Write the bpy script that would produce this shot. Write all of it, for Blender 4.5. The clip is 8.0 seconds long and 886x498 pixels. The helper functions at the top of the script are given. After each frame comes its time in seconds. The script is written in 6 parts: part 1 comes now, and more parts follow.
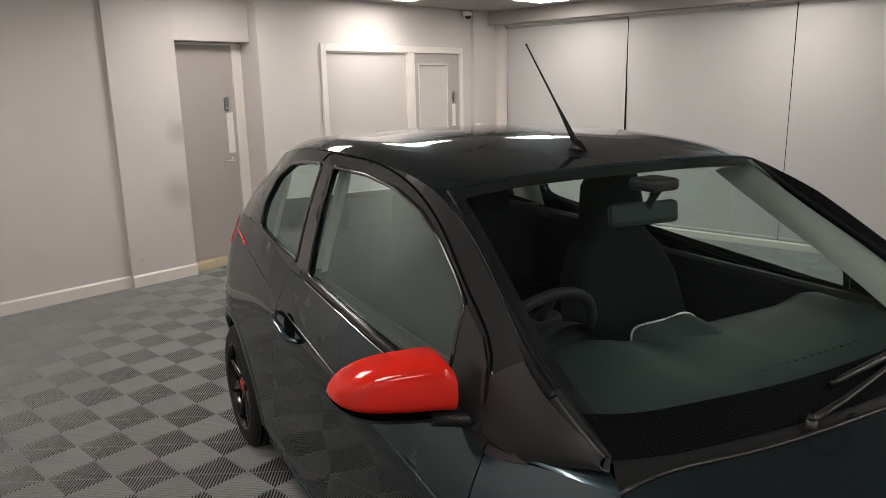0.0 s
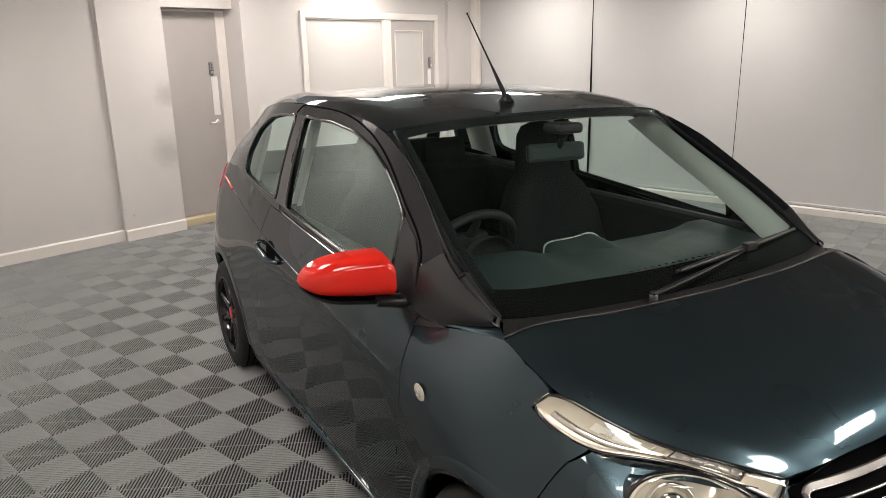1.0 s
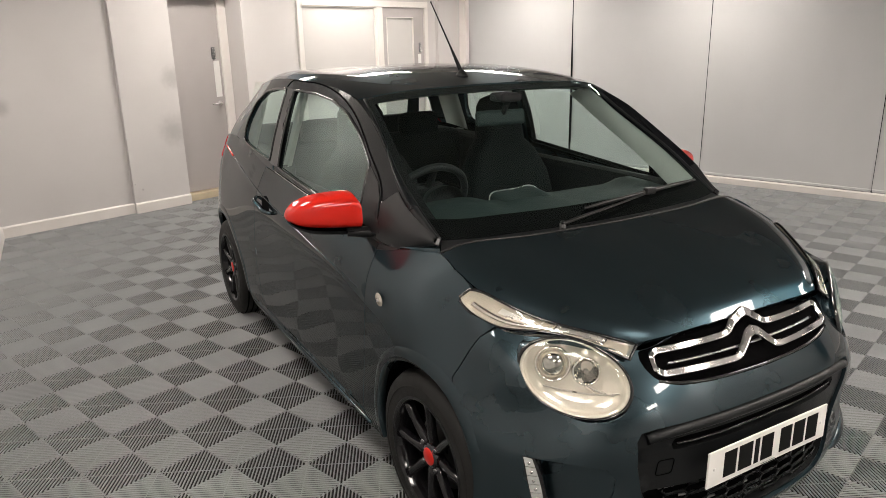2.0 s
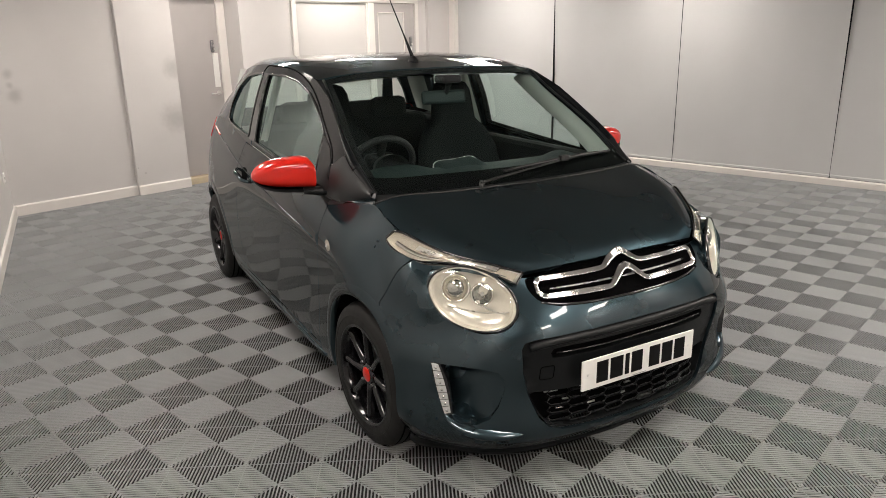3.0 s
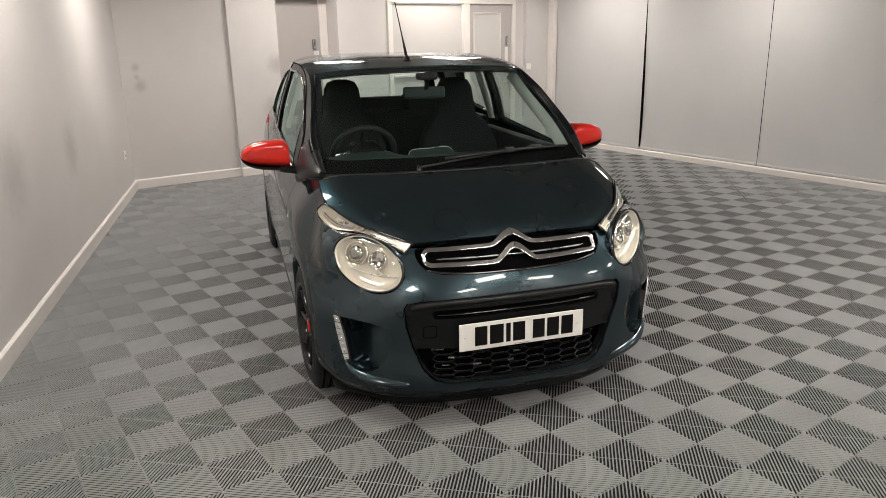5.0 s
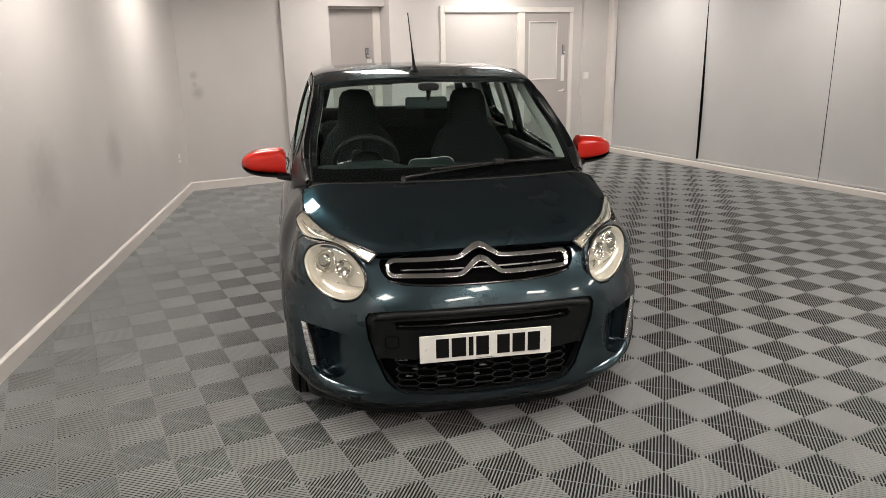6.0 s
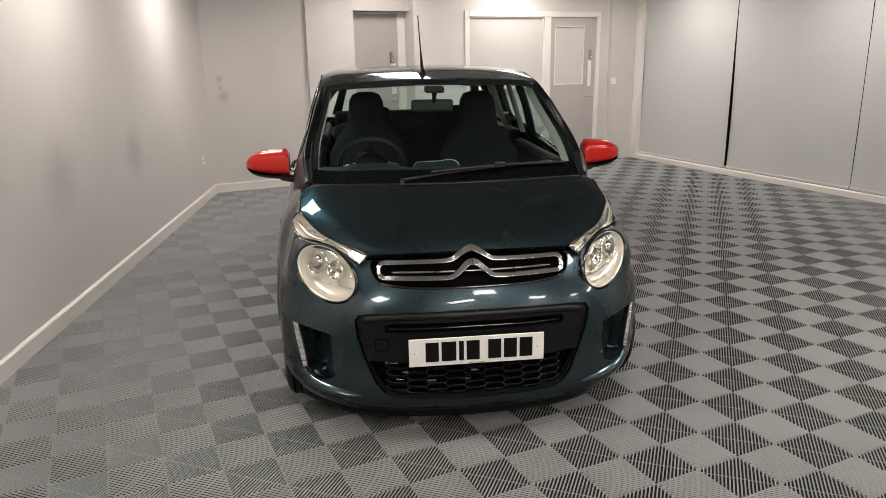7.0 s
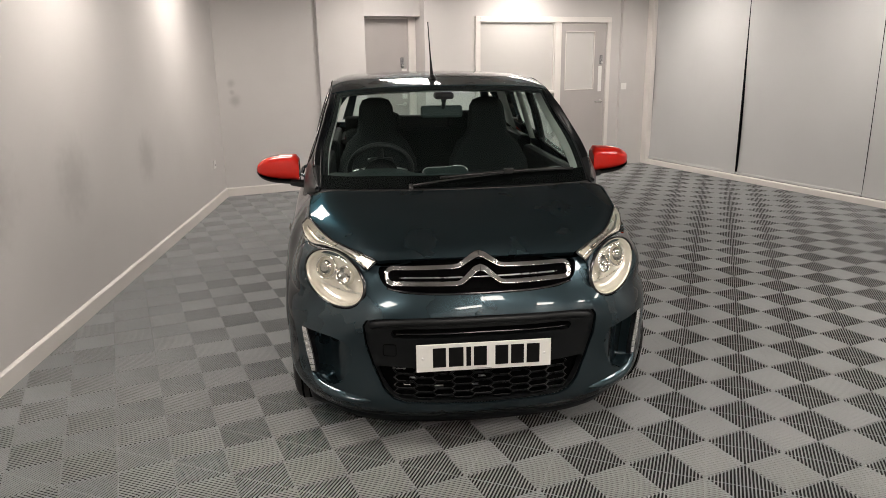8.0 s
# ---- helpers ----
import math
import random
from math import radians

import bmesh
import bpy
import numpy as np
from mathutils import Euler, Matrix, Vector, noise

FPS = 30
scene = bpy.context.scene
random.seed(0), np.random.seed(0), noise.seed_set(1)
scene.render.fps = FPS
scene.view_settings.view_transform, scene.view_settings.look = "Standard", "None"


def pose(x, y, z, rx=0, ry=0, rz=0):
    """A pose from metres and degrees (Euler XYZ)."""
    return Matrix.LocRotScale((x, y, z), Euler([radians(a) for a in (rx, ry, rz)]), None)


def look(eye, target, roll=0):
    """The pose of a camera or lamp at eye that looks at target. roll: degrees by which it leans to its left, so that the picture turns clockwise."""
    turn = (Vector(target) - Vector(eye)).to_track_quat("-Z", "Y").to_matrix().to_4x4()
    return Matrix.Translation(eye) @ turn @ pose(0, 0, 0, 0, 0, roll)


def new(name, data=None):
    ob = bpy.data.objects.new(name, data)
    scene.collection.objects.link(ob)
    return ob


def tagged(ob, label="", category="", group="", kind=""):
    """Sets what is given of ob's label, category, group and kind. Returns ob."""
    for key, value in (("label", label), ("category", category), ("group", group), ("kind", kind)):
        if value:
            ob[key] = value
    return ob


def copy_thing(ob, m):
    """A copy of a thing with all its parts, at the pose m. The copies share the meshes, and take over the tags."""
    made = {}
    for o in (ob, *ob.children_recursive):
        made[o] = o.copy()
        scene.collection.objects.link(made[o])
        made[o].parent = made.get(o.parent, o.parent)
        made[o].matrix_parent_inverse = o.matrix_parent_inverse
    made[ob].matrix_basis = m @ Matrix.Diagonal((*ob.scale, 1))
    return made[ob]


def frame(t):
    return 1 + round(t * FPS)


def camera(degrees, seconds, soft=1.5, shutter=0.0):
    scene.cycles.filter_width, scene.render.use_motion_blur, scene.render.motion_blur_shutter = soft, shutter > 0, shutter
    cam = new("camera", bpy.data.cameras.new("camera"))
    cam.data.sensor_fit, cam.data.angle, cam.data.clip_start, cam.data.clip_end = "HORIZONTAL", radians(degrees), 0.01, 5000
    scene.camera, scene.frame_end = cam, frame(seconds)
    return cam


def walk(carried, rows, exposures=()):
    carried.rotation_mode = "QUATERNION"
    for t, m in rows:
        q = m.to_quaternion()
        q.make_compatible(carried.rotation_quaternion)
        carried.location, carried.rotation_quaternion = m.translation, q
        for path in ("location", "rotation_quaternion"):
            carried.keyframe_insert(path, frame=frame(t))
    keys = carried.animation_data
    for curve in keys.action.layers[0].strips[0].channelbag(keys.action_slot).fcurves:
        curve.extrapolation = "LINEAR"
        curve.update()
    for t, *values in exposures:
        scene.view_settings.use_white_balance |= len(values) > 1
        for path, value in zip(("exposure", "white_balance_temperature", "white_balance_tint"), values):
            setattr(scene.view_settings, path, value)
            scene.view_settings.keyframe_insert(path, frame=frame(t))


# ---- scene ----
cam = camera(63.7, 8.0, soft=0.8)
PATH = [
    (0, (-1.599, -0.206, 1.604), (-0.171, 1.119, 1.152), -1.2),
    (0.5, (-1.729, -0.41, 1.606), (-0.294, 0.896, 1.117), -1.0),
    (1, (-1.878, -0.627, 1.585), (-0.441, 0.657, 1.049), -1.1),
    (1.5, (-2.025, -0.853, 1.58), (-0.592, 0.424, 1.019), -1.2),
    (3, (-2.353, -1.635, 1.528), (-0.947, -0.333, 0.952), -1.2),
    (3.5, (-2.342, -1.901, 1.532), (-0.964, -0.572, 0.953), -1.3),
    (4, (-2.221, -2.16, 1.533), (-0.932, -0.744, 0.953), -1.2),
    (4.5, (-2.1, -2.361, 1.527), (-0.907, -0.863, 0.949), -1.1),
    (6, (-1.548, -2.762, 1.539), (-0.649, -1.063, 0.989), -1.1),
    (6.5, (-1.427, -2.795, 1.519), (-0.584, -1.062, 0.982), -1.1),
    (7, (-1.39, -2.813, 1.517), (-0.575, -1.066, 0.984), -1.0),
    (7.5, (-1.38, -2.817, 1.515), (-0.579, -1.061, 0.989), -1.0),
    (8, (-1.387, -2.827, 1.528), (-0.596, -1.065, 1.006), -0.9),
]
walk(cam, [(t, look(eye, target, roll)) for t, eye, target, roll in PATH],
     [(0.0, -0.38), (0.5, -0.02), (1.5, 0.15), (3.5, 0.08), (6.0, -0.1), (8.0, -0.16)])

# ---- light ----
world = bpy.data.worlds.new("room_air")
scene.world = world
world.use_nodes = True
world.node_tree.nodes["Background"].inputs[0].default_value = (0.9, 0.93, 1.0, 1)
world.node_tree.nodes["Background"].inputs[1].default_value = 0.02
scene.view_settings.exposure = 0.0
PANEL_POWER = 28.5

# ---- materials ----
def material(name, base, rough=0.5, metal=0.0, vary=0.0, scale=8.0, fine=120.0, bump=0.0, coat=0.0, island=0.0, spec=0.5, alpha=1.0):
    """A principled material with two scales of variation in colour, roughness and relief."""
    m = bpy.data.materials.new(name)
    m.use_nodes = True
    nt = m.node_tree
    b = nt.nodes["Principled BSDF"]
    b.inputs["Base Color"].default_value = (*base, 1)
    b.inputs["Roughness"].default_value = rough
    b.inputs["Metallic"].default_value = metal
    b.inputs["Coat Weight"].default_value = coat
    b.inputs["Coat Roughness"].default_value = 0.04
    b.inputs["Specular IOR Level"].default_value = spec
    b.inputs["Alpha"].default_value = alpha
    if vary or bump or island:
        co = nt.nodes.new("ShaderNodeTexCoord")
        big = nt.nodes.new("ShaderNodeTexNoise")
        big.inputs["Scale"].default_value, big.inputs["Detail"].default_value = scale, 4
        small = nt.nodes.new("ShaderNodeTexNoise")
        small.inputs["Scale"].default_value, small.inputs["Detail"].default_value = fine, 3
        for n in (big, small):
            nt.links.new(co.outputs["Object"], n.inputs["Vector"])
        mixed = nt.nodes.new("ShaderNodeMath")
        mixed.operation = "MULTIPLY_ADD"
        nt.links.new(small.outputs["Fac"], mixed.inputs[0])
        mixed.inputs[1].default_value = 0.35
        nt.links.new(big.outputs["Fac"], mixed.inputs[2])
        total = mixed.outputs[0]
        if island:
            info = nt.nodes.new("ShaderNodeObjectInfo")
            add = nt.nodes.new("ShaderNodeMath")
            add.operation = "MULTIPLY_ADD"
            nt.links.new(info.outputs["Random"], add.inputs[0])
            add.inputs[1].default_value = island
            nt.links.new(total, add.inputs[2])
            total = add.outputs[0]
        ramp = nt.nodes.new("ShaderNodeMapRange")
        ramp.inputs["From Min"].default_value, ramp.inputs["From Max"].default_value = 0.3, 1.05 + island
        ramp.inputs["To Min"].default_value, ramp.inputs["To Max"].default_value = 1 - vary, 1 + vary
        nt.links.new(total, ramp.inputs["Value"])
        mul = nt.nodes.new("ShaderNodeVectorMath")
        mul.operation = "SCALE"
        mul.inputs[0].default_value = base
        nt.links.new(ramp.outputs[0], mul.inputs["Scale"])
        nt.links.new(mul.outputs[0], b.inputs["Base Color"])
        rr = nt.nodes.new("ShaderNodeMapRange")
        rr.inputs["From Min"].default_value, rr.inputs["From Max"].default_value = 0.3, 0.75
        rr.inputs["To Min"].default_value, rr.inputs["To Max"].default_value = max(rough - 0.4 * vary, 0.02), min(rough + 0.4 * vary, 1)
        nt.links.new(big.outputs["Fac"], rr.inputs["Value"])
        nt.links.new(rr.outputs[0], b.inputs["Roughness"])
        if bump:
            bp = nt.nodes.new("ShaderNodeBump")
            bp.inputs["Strength"].default_value = bump
            bp.inputs["Distance"].default_value = 0.002
            nt.links.new(small.outputs["Fac"], bp.inputs["Height"])
            nt.links.new(bp.outputs[0], b.inputs["Normal"])
    return m


def glass(name, tint, head_on, rough=0.0):
    """Thin automotive glass: a tinted see-through pane with a gloss that grows towards grazing."""
    m = bpy.data.materials.new(name)
    m.use_nodes = True
    nt = m.node_tree
    nt.nodes.remove(nt.nodes["Principled BSDF"])
    out = nt.nodes["Material Output"]
    tr = nt.nodes.new("ShaderNodeBsdfTransparent")
    tr.inputs[0].default_value = (*tint, 1)
    gl = nt.nodes.new("ShaderNodeBsdfGlossy")
    gl.inputs["Roughness"].default_value = rough
    gl.inputs["Color"].default_value = (0.80, 0.98, 0.95, 1)
    lw = nt.nodes.new("ShaderNodeLayerWeight")
    lw.inputs["Blend"].default_value = 0.5
    pw = nt.nodes.new("ShaderNodeMath")
    pw.operation = "POWER"
    nt.links.new(lw.outputs["Facing"], pw.inputs[0])
    pw.inputs[1].default_value = 5.0
    sc = nt.nodes.new("ShaderNodeMath")
    sc.operation = "MULTIPLY_ADD"
    nt.links.new(pw.outputs[0], sc.inputs[0])
    sc.inputs[1].default_value, sc.inputs[2].default_value = 0.7, head_on
    mix = nt.nodes.new("ShaderNodeMixShader")
    nt.links.new(sc.outputs[0], mix.inputs[0])
    nt.links.new(tr.outputs[0], mix.inputs[1])
    nt.links.new(gl.outputs[0], mix.inputs[2])
    nt.links.new(mix.outputs[0], out.inputs[0])
    return m


def glow(name, colour, strength):
    m = bpy.data.materials.new(name)
    m.use_nodes = True
    nt = m.node_tree
    b = nt.nodes["Principled BSDF"]
    b.inputs["Base Color"].default_value = (0.8, 0.8, 0.8, 1)
    b.inputs["Emission Color"].default_value = (*colour, 1)
    b.inputs["Emission Strength"].default_value = strength
    return m


WALL = material("grey_wall_paint", (0.56, 0.54, 0.53), 0.75, vary=0.07, scale=1.3, fine=260, bump=0.25)
WHITE = material("white_gloss_paint", (0.70, 0.67, 0.64), 0.4, vary=0.04, scale=5, bump=0.05)
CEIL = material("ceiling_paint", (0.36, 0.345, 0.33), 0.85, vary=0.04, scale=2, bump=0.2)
DOOR = material("grey_door_paint", (0.40, 0.375, 0.365), 0.5, vary=0.05, scale=3, bump=0.1)
GLOSSWALL = material("backed_glass", (0.52, 0.505, 0.49), 0.5, vary=0.03, scale=3)
BLIND = material("blind_fabric", (0.51, 0.513, 0.515), 0.65, vary=0.05, scale=1.5, fine=500, bump=0.2)
STEEL = material("brushed_steel", (0.6, 0.59, 0.57), 0.3, 1.0, vary=0.08)
PLASTIC_W = material("white_plastic", (0.75, 0.74, 0.72), 0.35, vary=0.03)
BLACKGAP = material("dark_gap", (0.012, 0.012, 0.012), 0.8, vary=0.1)
TILE = material("grey_floor_plastic", (0.295, 0.308, 0.310), 0.45, vary=0.16, scale=2.2, fine=90, bump=0.15, island=0.35)
SUBFLOOR = material("dark_subfloor", (0.010, 0.010, 0.010), 0.9, vary=0.2, scale=5)
PANEL = glow("lit_diffuser", (1.0, 0.912, 0.835), PANEL_POWER)


def smudge(m, spots, dark=0.55):
    """Adds soft dirty marks at places of a wall (world metres) with a ragged edge."""
    nt = m.node_tree
    b = nt.nodes["Principled BSDF"]
    source = b.inputs["Base Color"].links[0].from_socket
    geo = nt.nodes.new("ShaderNodeNewGeometry")
    ns = nt.nodes.new("ShaderNodeTexNoise")
    ns.inputs["Scale"].default_value = 14
    nt.links.new(geo.outputs["Position"], ns.inputs["Vector"])
    for place, size in spots:
        d = nt.nodes.new("ShaderNodeVectorMath")
        d.operation = "DISTANCE"
        d.inputs[1].default_value = place
        nt.links.new(geo.outputs["Position"], d.inputs[0])
        add = nt.nodes.new("ShaderNodeMath")
        add.operation = "MULTIPLY_ADD"
        nt.links.new(ns.outputs["Fac"], add.inputs[0])
        add.inputs[1].default_value = size * 0.8
        nt.links.new(d.outputs["Value"], add.inputs[2])
        r = nt.nodes.new("ShaderNodeMapRange")
        r.interpolation_type = "SMOOTHSTEP"
        r.inputs["From Min"].default_value, r.inputs["From Max"].default_value = size * 0.5, size * 1.9
        r.inputs["To Min"].default_value, r.inputs["To Max"].default_value = dark, 1.0
        nt.links.new(add.outputs[0], r.inputs["Value"])
        mul = nt.nodes.new("ShaderNodeVectorMath")
        mul.operation = "SCALE"
        nt.links.new(source, mul.inputs[0])
        nt.links.new(r.outputs[0], mul.inputs["Scale"])
        source = mul.outputs[0]
    nt.links.new(source, b.inputs["Base Color"])
    return m


WALL_N = smudge(material("grey_end_wall_paint", (0.56, 0.54, 0.53), 0.75, vary=0.07, scale=1.3, fine=260, bump=0.25), [((-0.17, 5.6, 1.27), 0.045), ((-0.14, 5.6, 1.08), 0.065), ((-0.17, 5.6, 1.17), 0.03)], 0.76)
WALL_W = smudge(material("grey_long_wall_paint", (0.56, 0.54, 0.53), 0.75, vary=0.10, scale=0.9, fine=260, bump=0.25), [((-2.0, 1.0, 0.95), 0.30), ((-1.65, 1.95, 0.85), 0.22), ((-1.2, 3.2, 0.8), 0.18), ((-2.5, -0.4, 1.0), 0.3)], 0.80)
WALL_P = smudge(material("grey_pier_paint", (0.56, 0.54, 0.53), 0.75, vary=0.08, scale=1.5, fine=260, bump=0.25), [((0.93, 5.565, 0.22), 0.012), ((0.86, 5.565, 0.28), 0.008), ((1.36, 5.565, 1.25), 0.10), ((1.32, 5.565, 0.75), 0.14)], 0.75)
DARKGLASS = material("dark_window_glass", (0.02, 0.025, 0.03), 0.15, vary=0.05)
THRESH = material("pale_timber", (0.52, 0.44, 0.31), 0.5, vary=0.12, scale=12, bump=0.1)
LOCK = material("grey_lock_metal", (0.22, 0.22, 0.23), 0.35, 0.9, vary=0.08, scale=40)

# ---- building helpers ----
def mesh_of(bm, name, mats, smooth=False):
    me = bpy.data.meshes.new(name)
    bm.to_mesh(me)
    bm.free()
    for m in mats if isinstance(mats, (list, tuple)) else [mats]:
        me.materials.append(m)
    if smooth:
        for p in me.polygons:
            p.use_smooth = True
    return me


def part(name, bm, mat, parent=None, label="", smooth=False):
    """Links a bmesh as one mesh object, under a thing or a part if one is given."""
    ob = new(name, mesh_of(bm, name, mat, smooth))
    if parent:
        ob.parent = parent
    if label:
        ob["label"] = label
    return ob


def thing(name, label, category, m=None, group="", kind=""):
    ob = new(name)
    ob.empty_display_size = 0.1
    if m:
        ob.matrix_world = m
    return tagged(ob, label, category, group, kind)


def add_box(bm, lo, hi, bevel=0.0, m=None):
    """A box from lo to hi, its edges bevelled, added to bm."""
    q = bmesh.new()
    v = bmesh.ops.create_cube(q, size=1)["verts"]
    for w in v:
        w.co = Vector([lo[i] + (w.co[i] + 0.5) * (hi[i] - lo[i]) for i in range(3)])
    if bevel:
        bmesh.ops.bevel(q, geom=q.edges[:], offset=bevel, segments=2, affect="EDGES", profile=0.5)
    if m:
        q.transform(m)
    me = bpy.data.meshes.new("q")
    q.to_mesh(me)
    q.free()
    bm.from_mesh(me)
    bpy.data.meshes.remove(me)
    return bm


def box(lo, hi, bevel=0.0, m=None):
    return add_box(bmesh.new(), lo, hi, bevel, m)


def prism(poly, z0, z1):
    """An upright prism over a polygon of (x, y)."""
    bm = bmesh.new()
    lower = [bm.verts.new((x, y, z0)) for x, y in poly]
    upper = [bm.verts.new((x, y, z1)) for x, y in poly]
    bm.faces.new(upper)
    bm.faces.new(lower[::-1])
    n = len(poly)
    for i in range(n):
        bm.faces.new((lower[i], lower[(i + 1) % n], upper[(i + 1) % n], upper[i]))
    bmesh.ops.recalc_face_normals(bm, faces=bm.faces[:])
    return bm


def structure(name, bm, mat, label, smooth=False):
    return tagged(part(name, bm, mat, None, label, smooth), kind="structure")


# ---- the room ----
CEILING, BACK, PILASTER, PANELWALL, DOORWALL, BLINDS = 2.42, 5.43, 5.565, 5.61, 5.73, 5.50
SLOPE = 0.3655          # lean of the long wall
def long_wall(y):
    return -0.355 + SLOPE * (y - 5.52)


FLOOR = structure("floor", box((-6.5, -6.5, -0.2), (7.5, 7.5, -0.021)), SUBFLOOR, "grey interlocking ribbed plastic tiles over a dark slab")
x0, x1 = long_wall(-5.5), long_wall(PANELWALL)
structure("wall_west", prism([(x0, -5.5), (x1, PANELWALL), (x1 - 0.25, PANELWALL + 0.2), (x0 - 0.25, -5.5)], 0, CEILING), WALL_W, "long grey painted wall running beside the parked car")
structure("wall_north", prism([(x1, PANELWALL), (0.84, PANELWALL), (0.84, PANELWALL + 0.3), (x1, PANELWALL + 0.3)], 0, CEILING), WALL_N, "short grey painted end wall with faint smudges")
structure("wall_pier", prism([(0.84, PILASTER), (1.41, PILASTER), (1.41, DOORWALL + 0.15), (0.84, DOORWALL + 0.15)], 0, CEILING), WALL_P, "shallow grey painted pier beside the recessed door")
structure("wall_over_door", box((1.41, PILASTER, 2.0), (2.12, DOORWALL + 0.15, CEILING)), WALL, "grey painted wall above the recessed door")
structure("wall_behind_door", box((1.41, DOORWALL + 0.06, 0), (2.12, DOORWALL + 0.15, 2.0)), WALL, "wall closing the recess behind the door")
structure("wall_back", box((2.12, BACK, 0), (2.80, BACK + 0.3, CEILING)), WALL, "grey painted back wall between the two doors")
structure("wall_over_window", box((2.80, BACK, 2.0), (4.86, BACK + 0.3, CEILING)), WALL, "grey painted wall above the glazed screen")
structure("wall_corner", box((4.86, BACK, 0), (5.75, BACK + 0.3, CEILING)), WALL, "grey painted wall beside the white framed door")
structure("wall_east", box((BLINDS + 0.12, -5.5, 0), (BLINDS + 0.3, BACK, CEILING)), DARKGLASS, "dark glazing behind the grey blinds")
structure("wall_south", box((-6, -5.75, 0), (BLINDS + 0.3, -5.5, CEILING)), WALL, "plain grey wall closing the room")
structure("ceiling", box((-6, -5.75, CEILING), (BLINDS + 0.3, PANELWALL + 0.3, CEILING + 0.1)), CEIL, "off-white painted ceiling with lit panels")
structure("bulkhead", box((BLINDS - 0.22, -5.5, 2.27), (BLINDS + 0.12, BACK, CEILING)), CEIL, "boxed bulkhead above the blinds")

# skirting boards
def skirting(a, b, side, h=0.1, d=0.018):
    """A white board along the floor from a to b, standing out to one side."""
    v = Vector((b[0] - a[0], b[1] - a[1], 0))
    n = Vector((-v.y, v.x, 0)).normalized() * side
    bm = bmesh.new()
    prof = [(0, 0), (d, 0), (d, h - 0.012), (d * 0.4, h), (0, h)]
    ring = []
    for p in (a, b):
        ring.append([bm.verts.new((p[0] + n.x * o, p[1] + n.y * o, z)) for o, z in prof])
    for i in range(len(prof)):
        j = (i + 1) % len(prof)
        bm.faces.new((ring[0][i], ring[0][j], ring[1][j], ring[1][i]))
    bm.faces.new(ring[0])
    bm.faces.new(ring[1][::-1])
    bmesh.ops.recalc_face_normals(bm, faces=bm.faces[:])
    return structure("baseboard", bm, WHITE, "white painted skirting board along the floor")


skirting((x0, -5.5), (x1, PANELWALL), -1)
skirting((x1, PANELWALL), (0.84, PANELWALL), -1)
skirting((0.84, PILASTER), (1.41, PILASTER), -1)
skirting((2.12, BACK), (2.80, BACK), -1)
skirting((4.86, BACK), (BLINDS, BACK), -1)
skirting((BLINDS - 0.02, BACK), (BLINDS - 0.02, -5.5), -1, 0.07, 0.03)

# ---- the car ----
from mathutils.bvhtree import BVHTree
from mathutils.geometry import delaunay_2d_cdt

CAR = pose(-0.0187, 0.0071, 0, 0, 0, -18.35)


def spline(knots, values, at):
    """Natural cubic spline through values (n, ...) at the knots, read at 'at'."""
    k, v = np.asarray(knots, float), np.asarray(values, float)
    n, h = len(k), np.diff(np.asarray(knots, float))
    a = np.eye(n)
    r = np.zeros_like(v)
    for i in range(1, n - 1):
        a[i, i - 1:i + 2] = h[i - 1], 2 * (h[i - 1] + h[i]), h[i]
        r[i] = 6 * ((v[i + 1] - v[i]) / h[i] - (v[i] - v[i - 1]) / h[i - 1])
    m = np.linalg.solve(a, r.reshape(n, -1)).reshape(v.shape)
    t = np.clip(np.asarray(at, float), k[0], k[-1])
    i = np.clip(np.searchsorted(k, t, "right") - 1, 0, n - 2)
    ex = (slice(None),) + (None,) * (v.ndim - 1)
    hh, p, q = h[i][ex], ((k[i + 1] - t) / h[i])[ex], ((t - k[i]) / h[i])[ex]
    return p * v[i] + q * v[i + 1] + ((p ** 3 - p) * m[i] + (q ** 3 - q) * m[i + 1]) * hh ** 2 / 6


